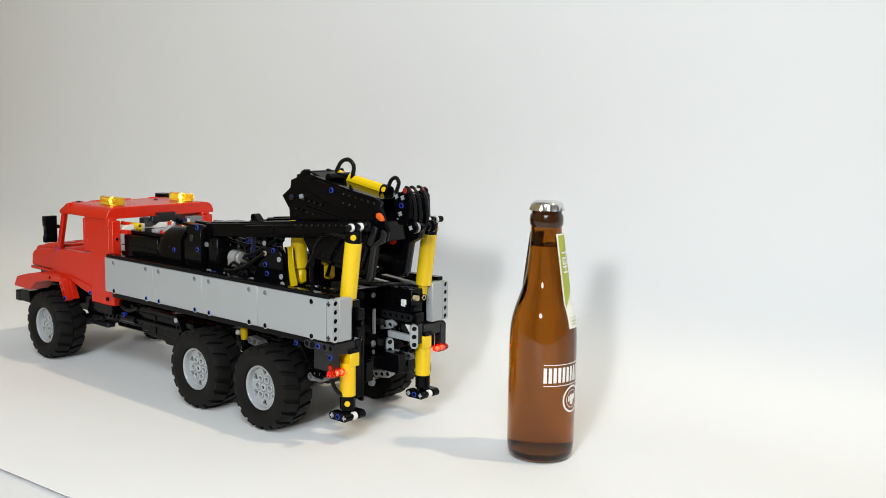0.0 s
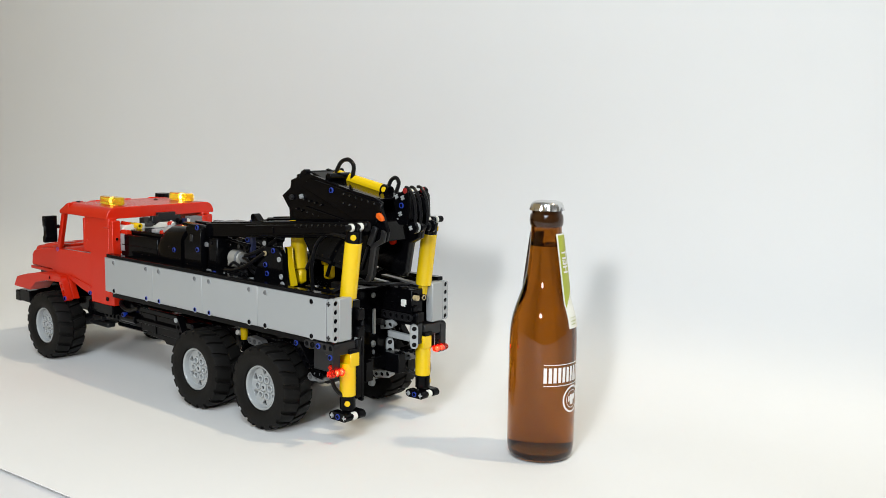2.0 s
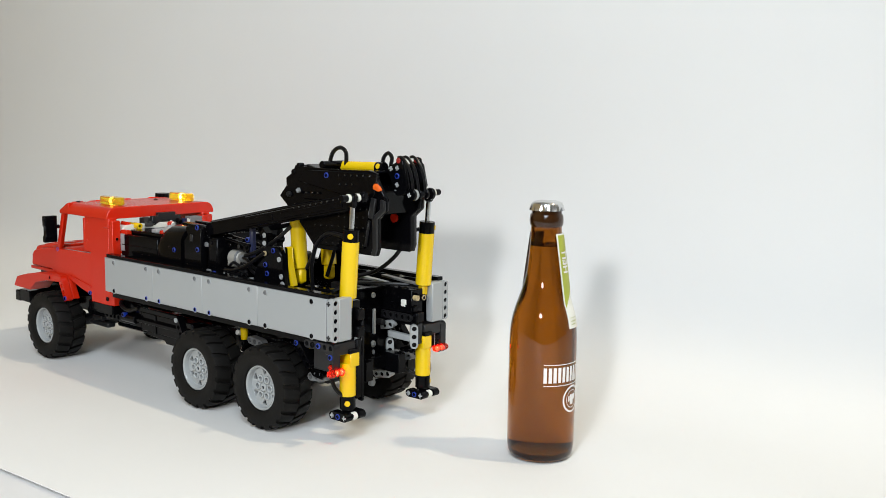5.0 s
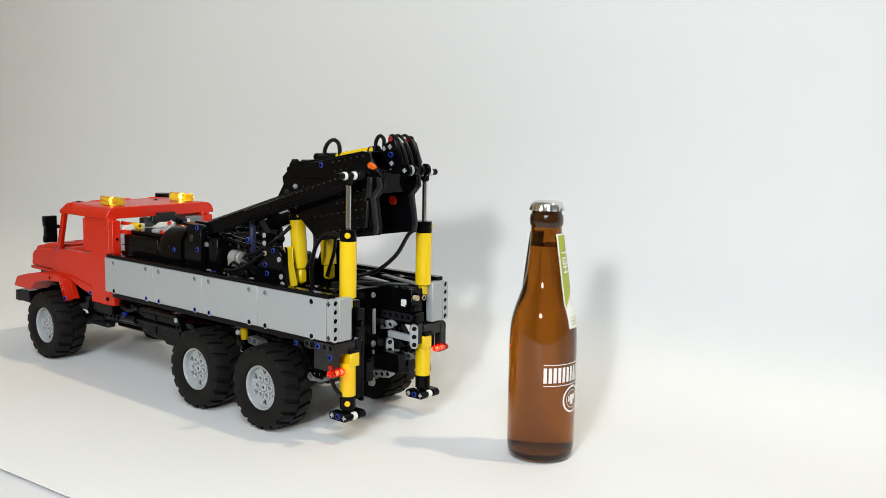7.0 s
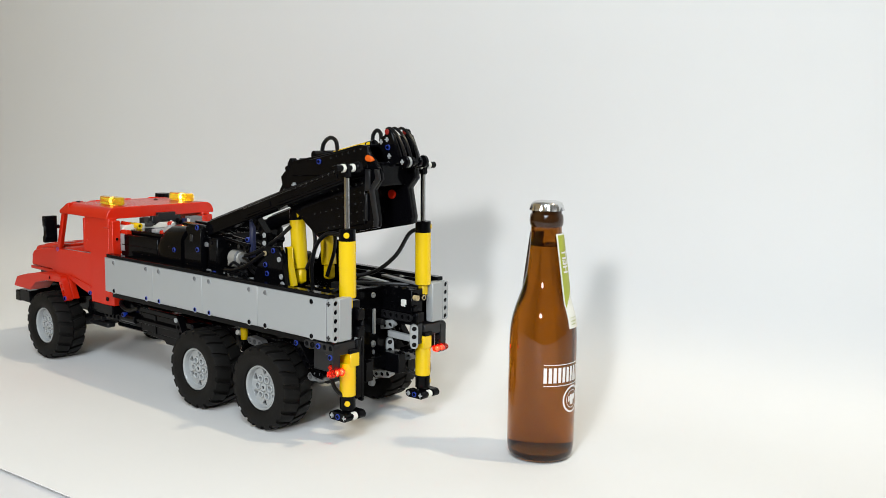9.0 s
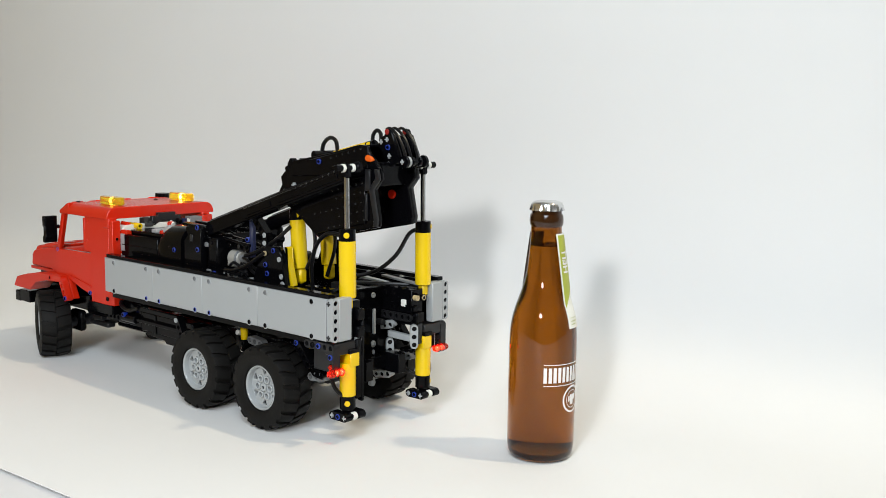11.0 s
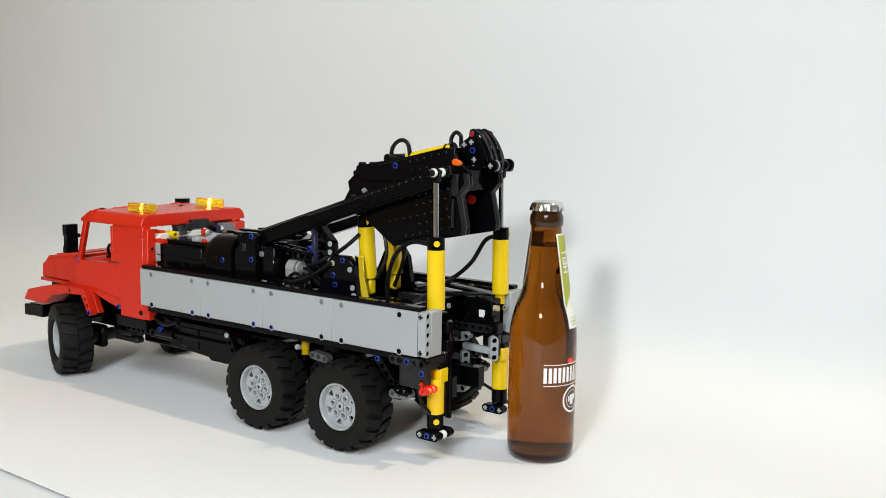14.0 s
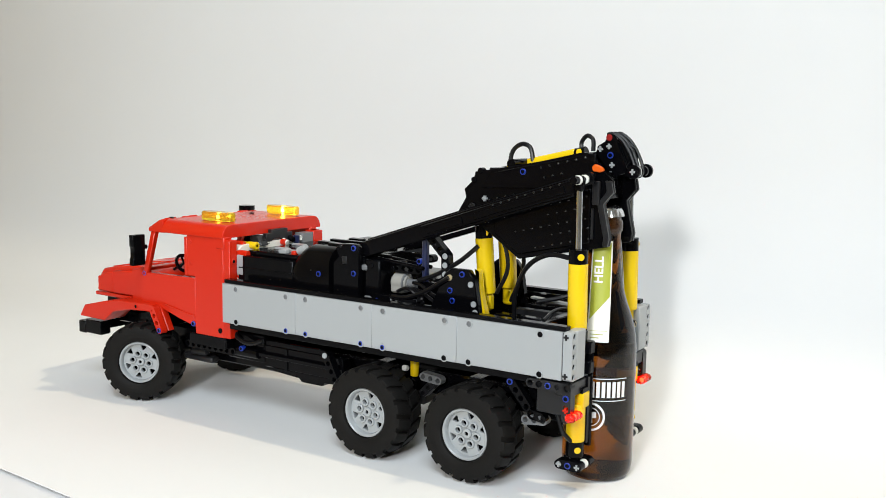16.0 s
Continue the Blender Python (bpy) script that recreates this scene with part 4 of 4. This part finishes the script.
for y in (-6.0, -1.4, 3.2):
    part("roof_hatch", prism([(12.9, 24.02), (14.6, 23.14), (14.5, 22.9), (12.8, 23.8)], y - 0.7, y + 0.7, 0.06), RED, roof)
part("grey_wedge", prism([(0.6, 20.9), (2.4, 20.9), (2.4, 22.1), (1.4, 22.1)], 1.9, 3.2, 0.06), DARK, truck)
bush = lathe([(0.20, 0), (0.42, 0), (0.46, 0.06), (0.46, 1.4), (0.40, 1.5), (0.40, 2.6), (0.0, 2.6)], 18, None, Matrix.Translation((0.0, 4.6, 21.1)) @ frame_of((1, 0, 0)))
part("yellow_axle", bush, YELLOW, truck, "yellow bush on an axle")
part("red_axle", rod((1.2, 5.6, 21.3), (2.6, 5.9, 21.4), 0.36), RED, truck)
for y, z in ((-1.2, 20.9), (-2.4, 21.2)):
    part("small_connector", rod((0.2, y, z), (1.0, y, z + 0.3), 0.35), WHITE if y > -2 else BLACK, truck)
part("cab_floor", box(3.0, 17.0, -7.4, 7.4, 12.0, 12.8, 0.05), BLACK, truck)
part("seat", prism([(4.0, 12.8), (8.4, 12.8), (8.4, 14.2), (5.4, 14.4), (4.6, 17.4), (3.6, 17.4)], 1.8, 6.0, 0.3), BLACK, truck, "black driver seat")
part("seat", prism([(4.0, 12.8), (8.4, 12.8), (8.4, 14.2), (5.4, 14.4), (4.6, 17.4), (3.6, 17.4)], -6.0, -1.8, 0.3), BLACK, truck, "black passenger seat")
part("dashboard", prism([(17.1, 12.8), (17.1, 16.7), (15.0, 16.2), (14.6, 12.8)], -7.4, 7.4, 0.2), RED, truck)
sw = lathe([(1.15 + 0.22 * math.cos(q), 0.22 * math.sin(q)) for q in (2 * math.pi * k / 8 for k in range(8))], 28, closed=True)
for k in range(3):
    q = 2 * math.pi * k / 3
    rod((0, 0, 0), (1.15 * math.cos(q), 1.15 * math.sin(q), 0), 0.14, 8, sw)
rod((0, 0, 0), (0, 0, -2.2), 0.2, 10, sw)
part("steering_wheel", sw, BLACK, truck, "black steering wheel", at=at_studs(13.6, 4.3, 17.6, 0, -62, 0))
cowl = part("cowl", prism([(17.24, 12.5), (17.24, 17.0), (18.4, 17.0), (20.2, 16.5), (20.2, 12.5)], -7.5, 7.5, 0.15), RED, truck, "red cowl before the windscreen")
bonnet = part("bonnet", prism([(20.24, 12.5), (20.24, 16.75), (24.4, 16.4), (28.3, 15.7), (29.0, 14.9), (29.2, 12.6)], -5.7, 5.7, 0.2), RED, truck, "red sloping bonnet")
part("bonnet_lip", box(20.3, 29.4, -6.3, 6.3, 11.95, 12.45, 0.1), RED, bonnet)
for side in (1, -1):
    part("bonnet_panel", prism([(20.3, 12.6), (20.3, 16.1), (25.4, 15.7), (25.4, 12.6)], *sorted((5.72 * side, 6.55 * side)), 0.18), RED, bonnet)
    part("bonnet_panel", prism([(25.44, 12.6), (25.44, 15.6), (28.0, 15.1), (28.7, 14.4), (28.9, 12.6)], *sorted((5.72 * side, 6.35 * side)), 0.18), RED, bonnet)
    part("grille_corner", box(28.5, 29.3, *sorted((4.4 * side, 5.95 * side)), 12.7, 14.6, 0.15), RED, bonnet)
for y in (-3.4, 0.0, 3.4):
    part("bonnet_slat", prism([(20.6, 16.86), (24.4, 16.54), (27.6, 15.98), (27.6, 15.7), (24.4, 16.3), (20.6, 16.6)], y - 1.2, y + 1.2, 0.05), RED, bonnet)
bump = part("bumper", box(28.6, 30.1, -8.7, 8.7, 6.9, 8.6, 0.12), BLACK, truck, "black front bumper")
for side in (1, -1):
    part("bumper_end", box(25.4, 28.6, *sorted((8.7 * side, 7.0 * side)), 7.0, 8.9, 0.1), BLACK, bump)
part("front_core", box(17.5, 28.4, -5.2, 5.2, 8.4, 12.4, 0.2), BLACK, truck)
part("exhaust_pipe", rod((15.6, -9.6, 12.0), (15.6, -9.6, 24.3), 0.9, 20, r2=1.15), BLACK, truck, "black exhaust stack")
for y in (5.4, -6.6):
    x = 5.9
    bm = bmesh.new()
    pts = [(x + 2.75 * math.copysign(abs(math.cos(q)) ** 0.8, math.cos(q)), y + 0.95 * math.copysign(abs(math.sin(q)) ** 0.8, math.sin(q))) for q in (2 * math.pi * k / 24 for k in range(24))]
    prism(pts, 23.92, 25.05, 0.42, bm, axis="z")
    beacon = part("beacon", bm, AMBER_LENS, truck, "translucent amber warning beacon, lit")
    part("beacon_led", lathe([(0, -0.28), (0.22, -0.15), (0.28, 0.05), (0.15, 0.26), (0, 0.3)], 12, None, Matrix.Translation((x - 0.2, y, 24.4))), LED_DIM if y > 0 else LED_AMBER, beacon)
pin(truck, (13.0, 6.8, 23.9), (0, 0, 1), DARK)
pin(truck, (9.6, -4.4, 23.9), (0, 0, 1), DARK)

# -- the lifting beams: each turns about its axle behind the cab
PIVOT = (-17.2, 22.5)
LIFT = []
for side in (1, -1):
    b = part("lift_beam", box(-27.6, -0.4, -0.75, 0.75, -1.3, 0.55, 0.12), BLACK, truck, "black lifting beam")
    part("beam_skin", box(-28.0, -9.0, *sorted((0.76 * side, 0.98 * side)), -1.05, 0.3, 0.08), BLACK, b)
    part("beam_top", box(-21.0, -1.2, -0.5, 0.5, 0.55, 0.7, 0.06), BLACK, b)
    part("beam_groove", box(-27.0, -16.0, *sorted((0.99 * side, 1.12 * side)), -0.75, -0.05, 0.05), BLACK, b)
    part("beam_groove", box(-14.5, -9.6, *sorted((0.99 * side, 1.12 * side)), -0.75, -0.05, 0.05), BLACK, b)
    part("beam_axle", rod((-29.15, -1.0 * side, 0), (-29.15, 2.2 * side, 0), 0.3), BLACK, b)
    for k in range(9):
        pin(b, (-26.6 + 1.0 * k, 0.99 * side, 0.2), (0, side, 0.5), GLOSS, "glint_dome")
    part("beam_fork", box(-29.8, -27.4, *sorted((-0.7 * side, 0.2 * side)), -0.6, 0.6, 0.2), BLACK, b)
    for y in (0.55, 2.0):
        part("bush", rod((-29.15, (y - 0.2) * side, 0), (-29.15, (y + 0.2) * side, 0), 0.47, 16), WHITE, b, "white axle bush")
    part("axle_stop", rod((-29.15, 2.2 * side, 0), (-29.15, 3.1 * side, 0), 0.4, 14), BLACK, b)
    LIFT.append((b, 5.2 * side))

# -- the crane head, laid out from its hinge at the beams' ends
head_core = box(3.0, 13.2, -2.5, 2.5, -5.6, 0.6, 0.1)
box(-0.2, 3.0, -2.5, 2.5, -2.2, 0.6, 0.1, head_core)
head = part("crane_head", head_core, BLACK, truck, "black crane head of plates and beams")
SIDE = [(16.7, -4.3), (15.7, -2.7), (15.95, -1.8), (14.8, -0.75), (14.6, 0.15), (13.2, 0.35), (6.8, 1.5), (2.0, 2.6), (0.8, 2.5), (0.4, 1.7), (-0.7, 0.6), (-1.4, -0.1), (-1.6, -1.3), (-0.6, -2.5), (-1.35, -5.9), (-1.2, -6.8), (9.0, -8.9), (12.7, -6.4)]
for side in (1, -1):
    plate = part("head_plate", prism(SIDE, *sorted((2.5 * side, 3.1 * side)), 0.08), BLACK, head)
    part("plate_edge", prism([(-1.45, -0.15), (-1.65, -1.3), (-0.65, -2.5), (-1.4, -5.9), (-1.25, -6.75), (-0.7, -6.7), (-0.8, -5.9), (0.0, -2.5), (-1.0, -1.2), (-0.8, -0.1)], *sorted((3.1 * side, 3.5 * side)), 0.05), DARK, plate)
    part("plate_panel", prism([(0.75, -0.95), (0.75, -6.5), (8.9, -8.4), (11.9, -6.3), (12.0, -3.4)], *sorted((3.1 * side, 3.35 * side)), 0.1), BLACK, plate)
    part("plate_strip", box(0.42, 0.66, *sorted((3.1 * side, 3.42 * side)), -6.1, -3.0, 0.05), DARK, plate)
    part("plate_panel", prism([(0.4, -1.0), (13.6, -1.6), (12.6, 0.1), (6.8, 1.3), (0.4, 2.6)], *sorted((3.1 * side, 3.3 * side)), 0.08), BLACK, plate)
    part("plate_clip", box(-0.3, 0.5, *sorted((3.3 * side, 3.7 * side)), -2.6, -0.2, 0.08), DARK, plate)
    for x, z, c, k in ((8.56, 0.38, BLUE, "pin"), (13.2, -2.7, GREY, "axle"), (14.8, -3.6, DARK, "pin")):
        pin(plate, (x, 3.34 * side, z), (0, side, 0), c, k)
    for z, x0, n in ((2.45, 1.5, 6), (1.35, 4.1, 3), (-1.5, 1.2, 6), (-2.55, 1.5, 5), (-3.75, 1.3, 9), (-4.75, 1.0, 5), (-5.85, 0.9, 7), (0.2, 9.6, 4), (-1.3, 9.4, 5)):
        for k in range(n):
            pin(plate, (x0 + k, 3.34 * side, z - 0.24 * (x0 + k)), (0, side, 0), GLOSS, "glint_dome")
    for x, z in ((14.7, -0.75), (13.9, 0.25)):
        part("plate_knob", rod((x, 2.4 * side, z), (x, 3.2 * side, z), 0.34, 14), BLACK, plate)
    part("marker_lamp", prism([(0.6, 0.75), (0.75, 1.2), (0.4, 1.5), (-0.3, 1.25), (-0.6, 0.9), (-0.2, 0.65)], *sorted((3.0 * side, 3.5 * side)), 0.1), ORANGE, head, "translucent orange marker lamp")
TIP = [(1.9, 2.4), (1.7, 3.2), (0.9, 3.7), (0.5, 4.5), (-0.1, 4.4), (-0.5, 3.6), (-1.5, 1.4), (-1.4, 0.5), (-0.2, 0.0), (0.6, 0.9)]
for k, y in enumerate((0.1, -2.9)):
    tip = part("tip_plate", prism(TIP, y - 0.45, y, 0.08), BLACK, head)
    part("tip_cover", prism([(0.3, 4.0), (-0.3, 3.7), (-1.4, 1.4), (-1.0, 0.6), (-0.1, 1.6)], y - 0.85, y - 0.45, 0.06), DARK, tip, "dark grey tip cover")
    for x, z, c, kind in ((0.2, 2.3, BLUE, "pin"), (0.4, 4.1, DEEP_RED, "plug"), (0.4, 3.2, GREY, "axle"), (1.35, 2.9, GREY, "axle"), (0.0, 1.3, GREY, "axle"), (0.1, 0.35, GREY, "axle")):
        pin(tip, (x, y + 0.02, z), (0, 1, 0), c, kind)
part("tip_disc", lathe([(0, -0.3), (1.3, -0.3), (1.55, -0.15), (1.55, 0.15), (1.3, 0.3), (0, 0.3)], 28, None, Matrix.Translation((-0.3, -0.9, 2.2)) @ frame_of((0, 1, 0))), BLACK, head)
part("tip_disc", lathe([(0, -0.3), (1.3, -0.3), (1.55, -0.15), (1.55, 0.15), (1.3, 0.3), (0, 0.3)], 28, None, Matrix.Translation((-0.3, -2.1, 2.2)) @ frame_of((0, 1, 0))), BLACK, head)
part("tip_axle", rod((-2.4, 0.5, 0.7), (-2.4, -3.6, 0.7), 0.32), BLACK, head)
pin(head, (-2.4, 0.42, 0.7), (0, 1, 0), GREY, "axle")
for y, c, r in ((0.05, BLACK, 0.72), (-0.45, GREY, 0.62), (-1.2, BLACK, 0.55), (-2.4, BLACK, 0.55), (-3.2, BLACK, 0.72)):
    part("tip_roller", rod((-2.4, y - 0.2, 0.7), (-2.4, y + 0.2, 0.7), r, 20), c, head)
part("tip_arm", prism([(-0.4, 0.9), (-0.4, 0.1), (-2.4, 0.2), (-2.7, 0.7), (-2.4, 1.1)], -0.9, -0.5, 0.06), BLACK, head)
part("tip_arm", prism([(-0.4, 0.9), (-0.4, 0.1), (-2.4, 0.2), (-2.7, 0.7), (-2.4, 1.1)], -3.0, -2.6, 0.06), BLACK, head)
for y in (-0.1, -1.0, -2.2):
    part("head_hose", sweep([(0.7, y, 4.4), (0.1, y, 4.5), (-0.9, y - 0.1, 3.8), (-1.8, y - 0.1, 2.5), (-2.4, y, 1.1), (-2.3, y, 0.3), (-1.9, y, 0.1)], 0.18), HOSE, head, "black hose round the tip")
part("hose_loop", sweep([(12.3, -0.5, 0.6), (12.2, -0.6, 2.0), (11.7, -0.7, 2.8), (10.8, -0.7, 3.15), (9.9, -0.7, 2.7), (9.5, -0.6, 1.2)], 0.26), HOSE, head, "black hose loop")
part("hose_loop", sweep([(4.1, -1.3, 2.4), (4.2, -1.4, 3.5), (3.6, -1.4, 4.2), (2.9, -1.4, 3.8), (2.8, -1.3, 2.6)], 0.24), HOSE, head, "black hose loop")
part("head_cylinder", rod((12.6, -1.0, 0.4), (4.6, -1.0, 2.2), 0.66, 22), YELLOW, head, "yellow cylinder along the crane head")
part("cylinder_end", rod((14.2, -1.0, -0.1), (12.6, -1.0, 0.2), 0.55, 18), BLACK, head)
part("cylinder_end", rod((4.6, -1.0, 2.2), (3.4, -1.0, 2.45), 0.68, 20), BLACK, head, "black cylinder end")
pin(head, (4.0, -0.4, 2.5), (0, 1, 0.3), YELLOW, "plug")
part("head_lid", prism([(12.0, 0.4), (6.8, 1.5), (1.6, 2.6), (1.6, 2.3), (6.8, 1.2), (12.0, 0.1)], -2.4, 2.4, 0.05), BLACK, head)
part("head_stub", rod((10.6, -1.2, 1.1), (10.6, 2.4, 1.1), 0.5), BLACK, head)
part("head_stub", rod((14.0, -2.2, -0.2), (14.0, 2.4, -0.2), 0.5), BLACK, head)
part("winch_drum", rod((4.6, -2.3, -6.0), (4.6, 2.3, -6.0), 0.8), BLACK, head)
part("head_stop", rod((1.9, -2.6, -3.4), (1.9, -2.2, -3.4), 0.55), RED, head, "red plastic stop")

# -- the outer lifting cylinders with their chrome rods
PISTON = []
for side in (1, -1):
    c = part("lift_cylinder", rod((0, 0, 0.4), (0, 0, 6.9), 0.98, 26), YELLOW, truck, "yellow pneumatic lifting cylinder")
    part("cylinder_cap", rod((0, 0, 6.85), (0, 0, 8.3), 0.96, 24), BLACK, c, "black cylinder cap")
    pin(c, (-0.62, 0.72 * side, 7.6), (-0.65, 0.75 * side, 0), YELLOW, "plug")
    part("cylinder_foot", box(-0.55, 0.55, -0.5, 0.5, -1.0, 0.5, 0.25), YELLOW, c)
    r = part("piston_rod", rod((0, 0, -7.2), (0, 0, -0.5), 0.32, 16), CHROME, truck, "chrome piston rod")
    part("rod_eye", box(-0.5, 0.5, -0.42, 0.42, -1.1, 0.45, 0.2), BLACK, r)
    PISTON.append((c, r, 6.45 * side))

# ---------------------------------------------------------------- the paths of what moves
DRIVE = [(0.0, -0.3262, 1.1731, 139.41), (11.15, -0.3262, 1.1731, 139.41), (11.5, -0.3241, 1.1685, 139.70), (12.0, -0.3199, 1.1630, 139.87), (12.5, -0.3119, 1.1549, 140.54), (13.0, -0.2769, 1.1116, 143.59),
         (13.5, -0.2719, 1.1068, 143.93), (14.0, -0.2677, 1.1002, 144.37), (14.5, -0.2549, 1.0867, 145.41), (15.0, -0.2379, 1.0677, 147.40), (15.5, -0.2133, 1.0455, 148.45), (16.0, -0.1655, 1.0196, 146.86)]
STEER = [(0.0, 0, 0.0), (9.4, 0, 0.0), (10.8, -22, 0.6), (12.0, -21, 0.7), (13.0, -22, 1.1), (13.5, -22, 1.2), (14.5, -20, 1.2), (15.0, -19, 1.1), (15.2, -17, 1.1), (15.5, -9, 1.0), (15.8, 15, 0.6), (16.0, 26, 0.4)]
RAISE = [(0.0, 24.7), (2.62, 24.7), (3.0, 21.2), (3.5, 19.2), (4.0, 17.2), (4.2, 16.2), (5.0, 12.6), (6.3, 6.7), (6.5, 5.7), (7.0, 3.3), (7.35, 1.0), (7.5, 0.3), (7.65, 0.0), (16.0, 0.0)]
SLIDE = [(0.0, 0.0900, 0.8670, 0), (14.75, 0.0900, 0.8670, 0), (15.0, 0.0958, 0.8642, -13), (15.3, 0.1030, 0.8600, -36), (15.6, 0.1108, 0.8500, -57), (16.0, 0.1344, 0.8245, -77)]


def between(rows, t):
    for a, b in zip(rows, rows[1:]):
        if t <= b[0]:
            f = (t - a[0]) / (b[0] - a[0])
            return [p + (q - p) * f for p, q in zip(a[1:], b[1:])]
    return list(rows[-1][1:])


def motions():
    walk(truck, [(t, pose(x, y, 0, 0, 0, a)) for t, x, y, a in DRIVE])
    walk(bottle, [(t, pose(x, y, 0, 0, 0, a)) for t, x, y, a in SLIDE])
    # wheels roll by the way driven; the front pair also steers
    times = sorted({r[0] for r in DRIVE + STEER})
    roll, way, last = {}, 0.0, between(DRIVE, 0.0)
    for t in times:
        x, y, a = between(DRIVE, t)
        q = radians((a + last[2]) / 2)
        way += (x - last[0]) * math.cos(q) + (y - last[1]) * math.sin(q)
        last = (x, y, a)
        roll[t] = math.degrees(way / (R_TYRE * S))
    for wheel, x, y, side, steer in WHEELS:
        flip = Matrix.Rotation(radians(-90 * side), 4, "X")
        rows = []
        for t in times:
            turn, reach = between(STEER, t) if steer else (0, 0)
            swing = radians(turn)  # a steered wheel swings about its king pin, further in
            rows.append((t, at_studs(x + reach - 1.3 * side * math.sin(swing), y + 1.3 * side * (math.cos(swing) - 1), R_TYRE, 0, roll[t], turn) @ flip))
        walk(wheel, rows)
    # the lift: beams, pistons and crane head share one hinge
    lift, heads, rods, barrels = [], [], [], []
    for t, a in RAISE:
        q = radians(a)
        dx, dz = -45.3 + 31.0, 31.5 - 25.1
        hx, hz = -31.0 + dx * math.cos(q) - dz * math.sin(q), 25.1 + dx * math.sin(q) + dz * math.cos(q)
        gx = hx + 0.55  # the beams' axle lies a little ahead of the head's
        tilt = math.degrees(math.atan2(hz - PIVOT[1], PIVOT[0] - gx))
        lean = math.degrees(math.atan2(gx + 45.0, hz - 16.4))
        lift.append((t, tilt))
        heads.append((t, at_studs(hx, 0, hz, 0, -0.91 * a, 0)))
        barrels.append((t, lean))
        rods.append((t, gx, hz, lean))
    for b, y in LIFT:
        walk(b, [(t, at_studs(PIVOT[0], y, PIVOT[1], 0, a, 0)) for t, a in lift])
    walk(head, heads)
    for c, r, y in PISTON:
        walk(c, [(t, at_studs(-45.0, y, 16.4, 0, a, 0)) for t, a in barrels])
        walk(r, [(t, at_studs(hx, y, hz, 0, a, 0)) for t, hx, hz, a in rods])


motions()
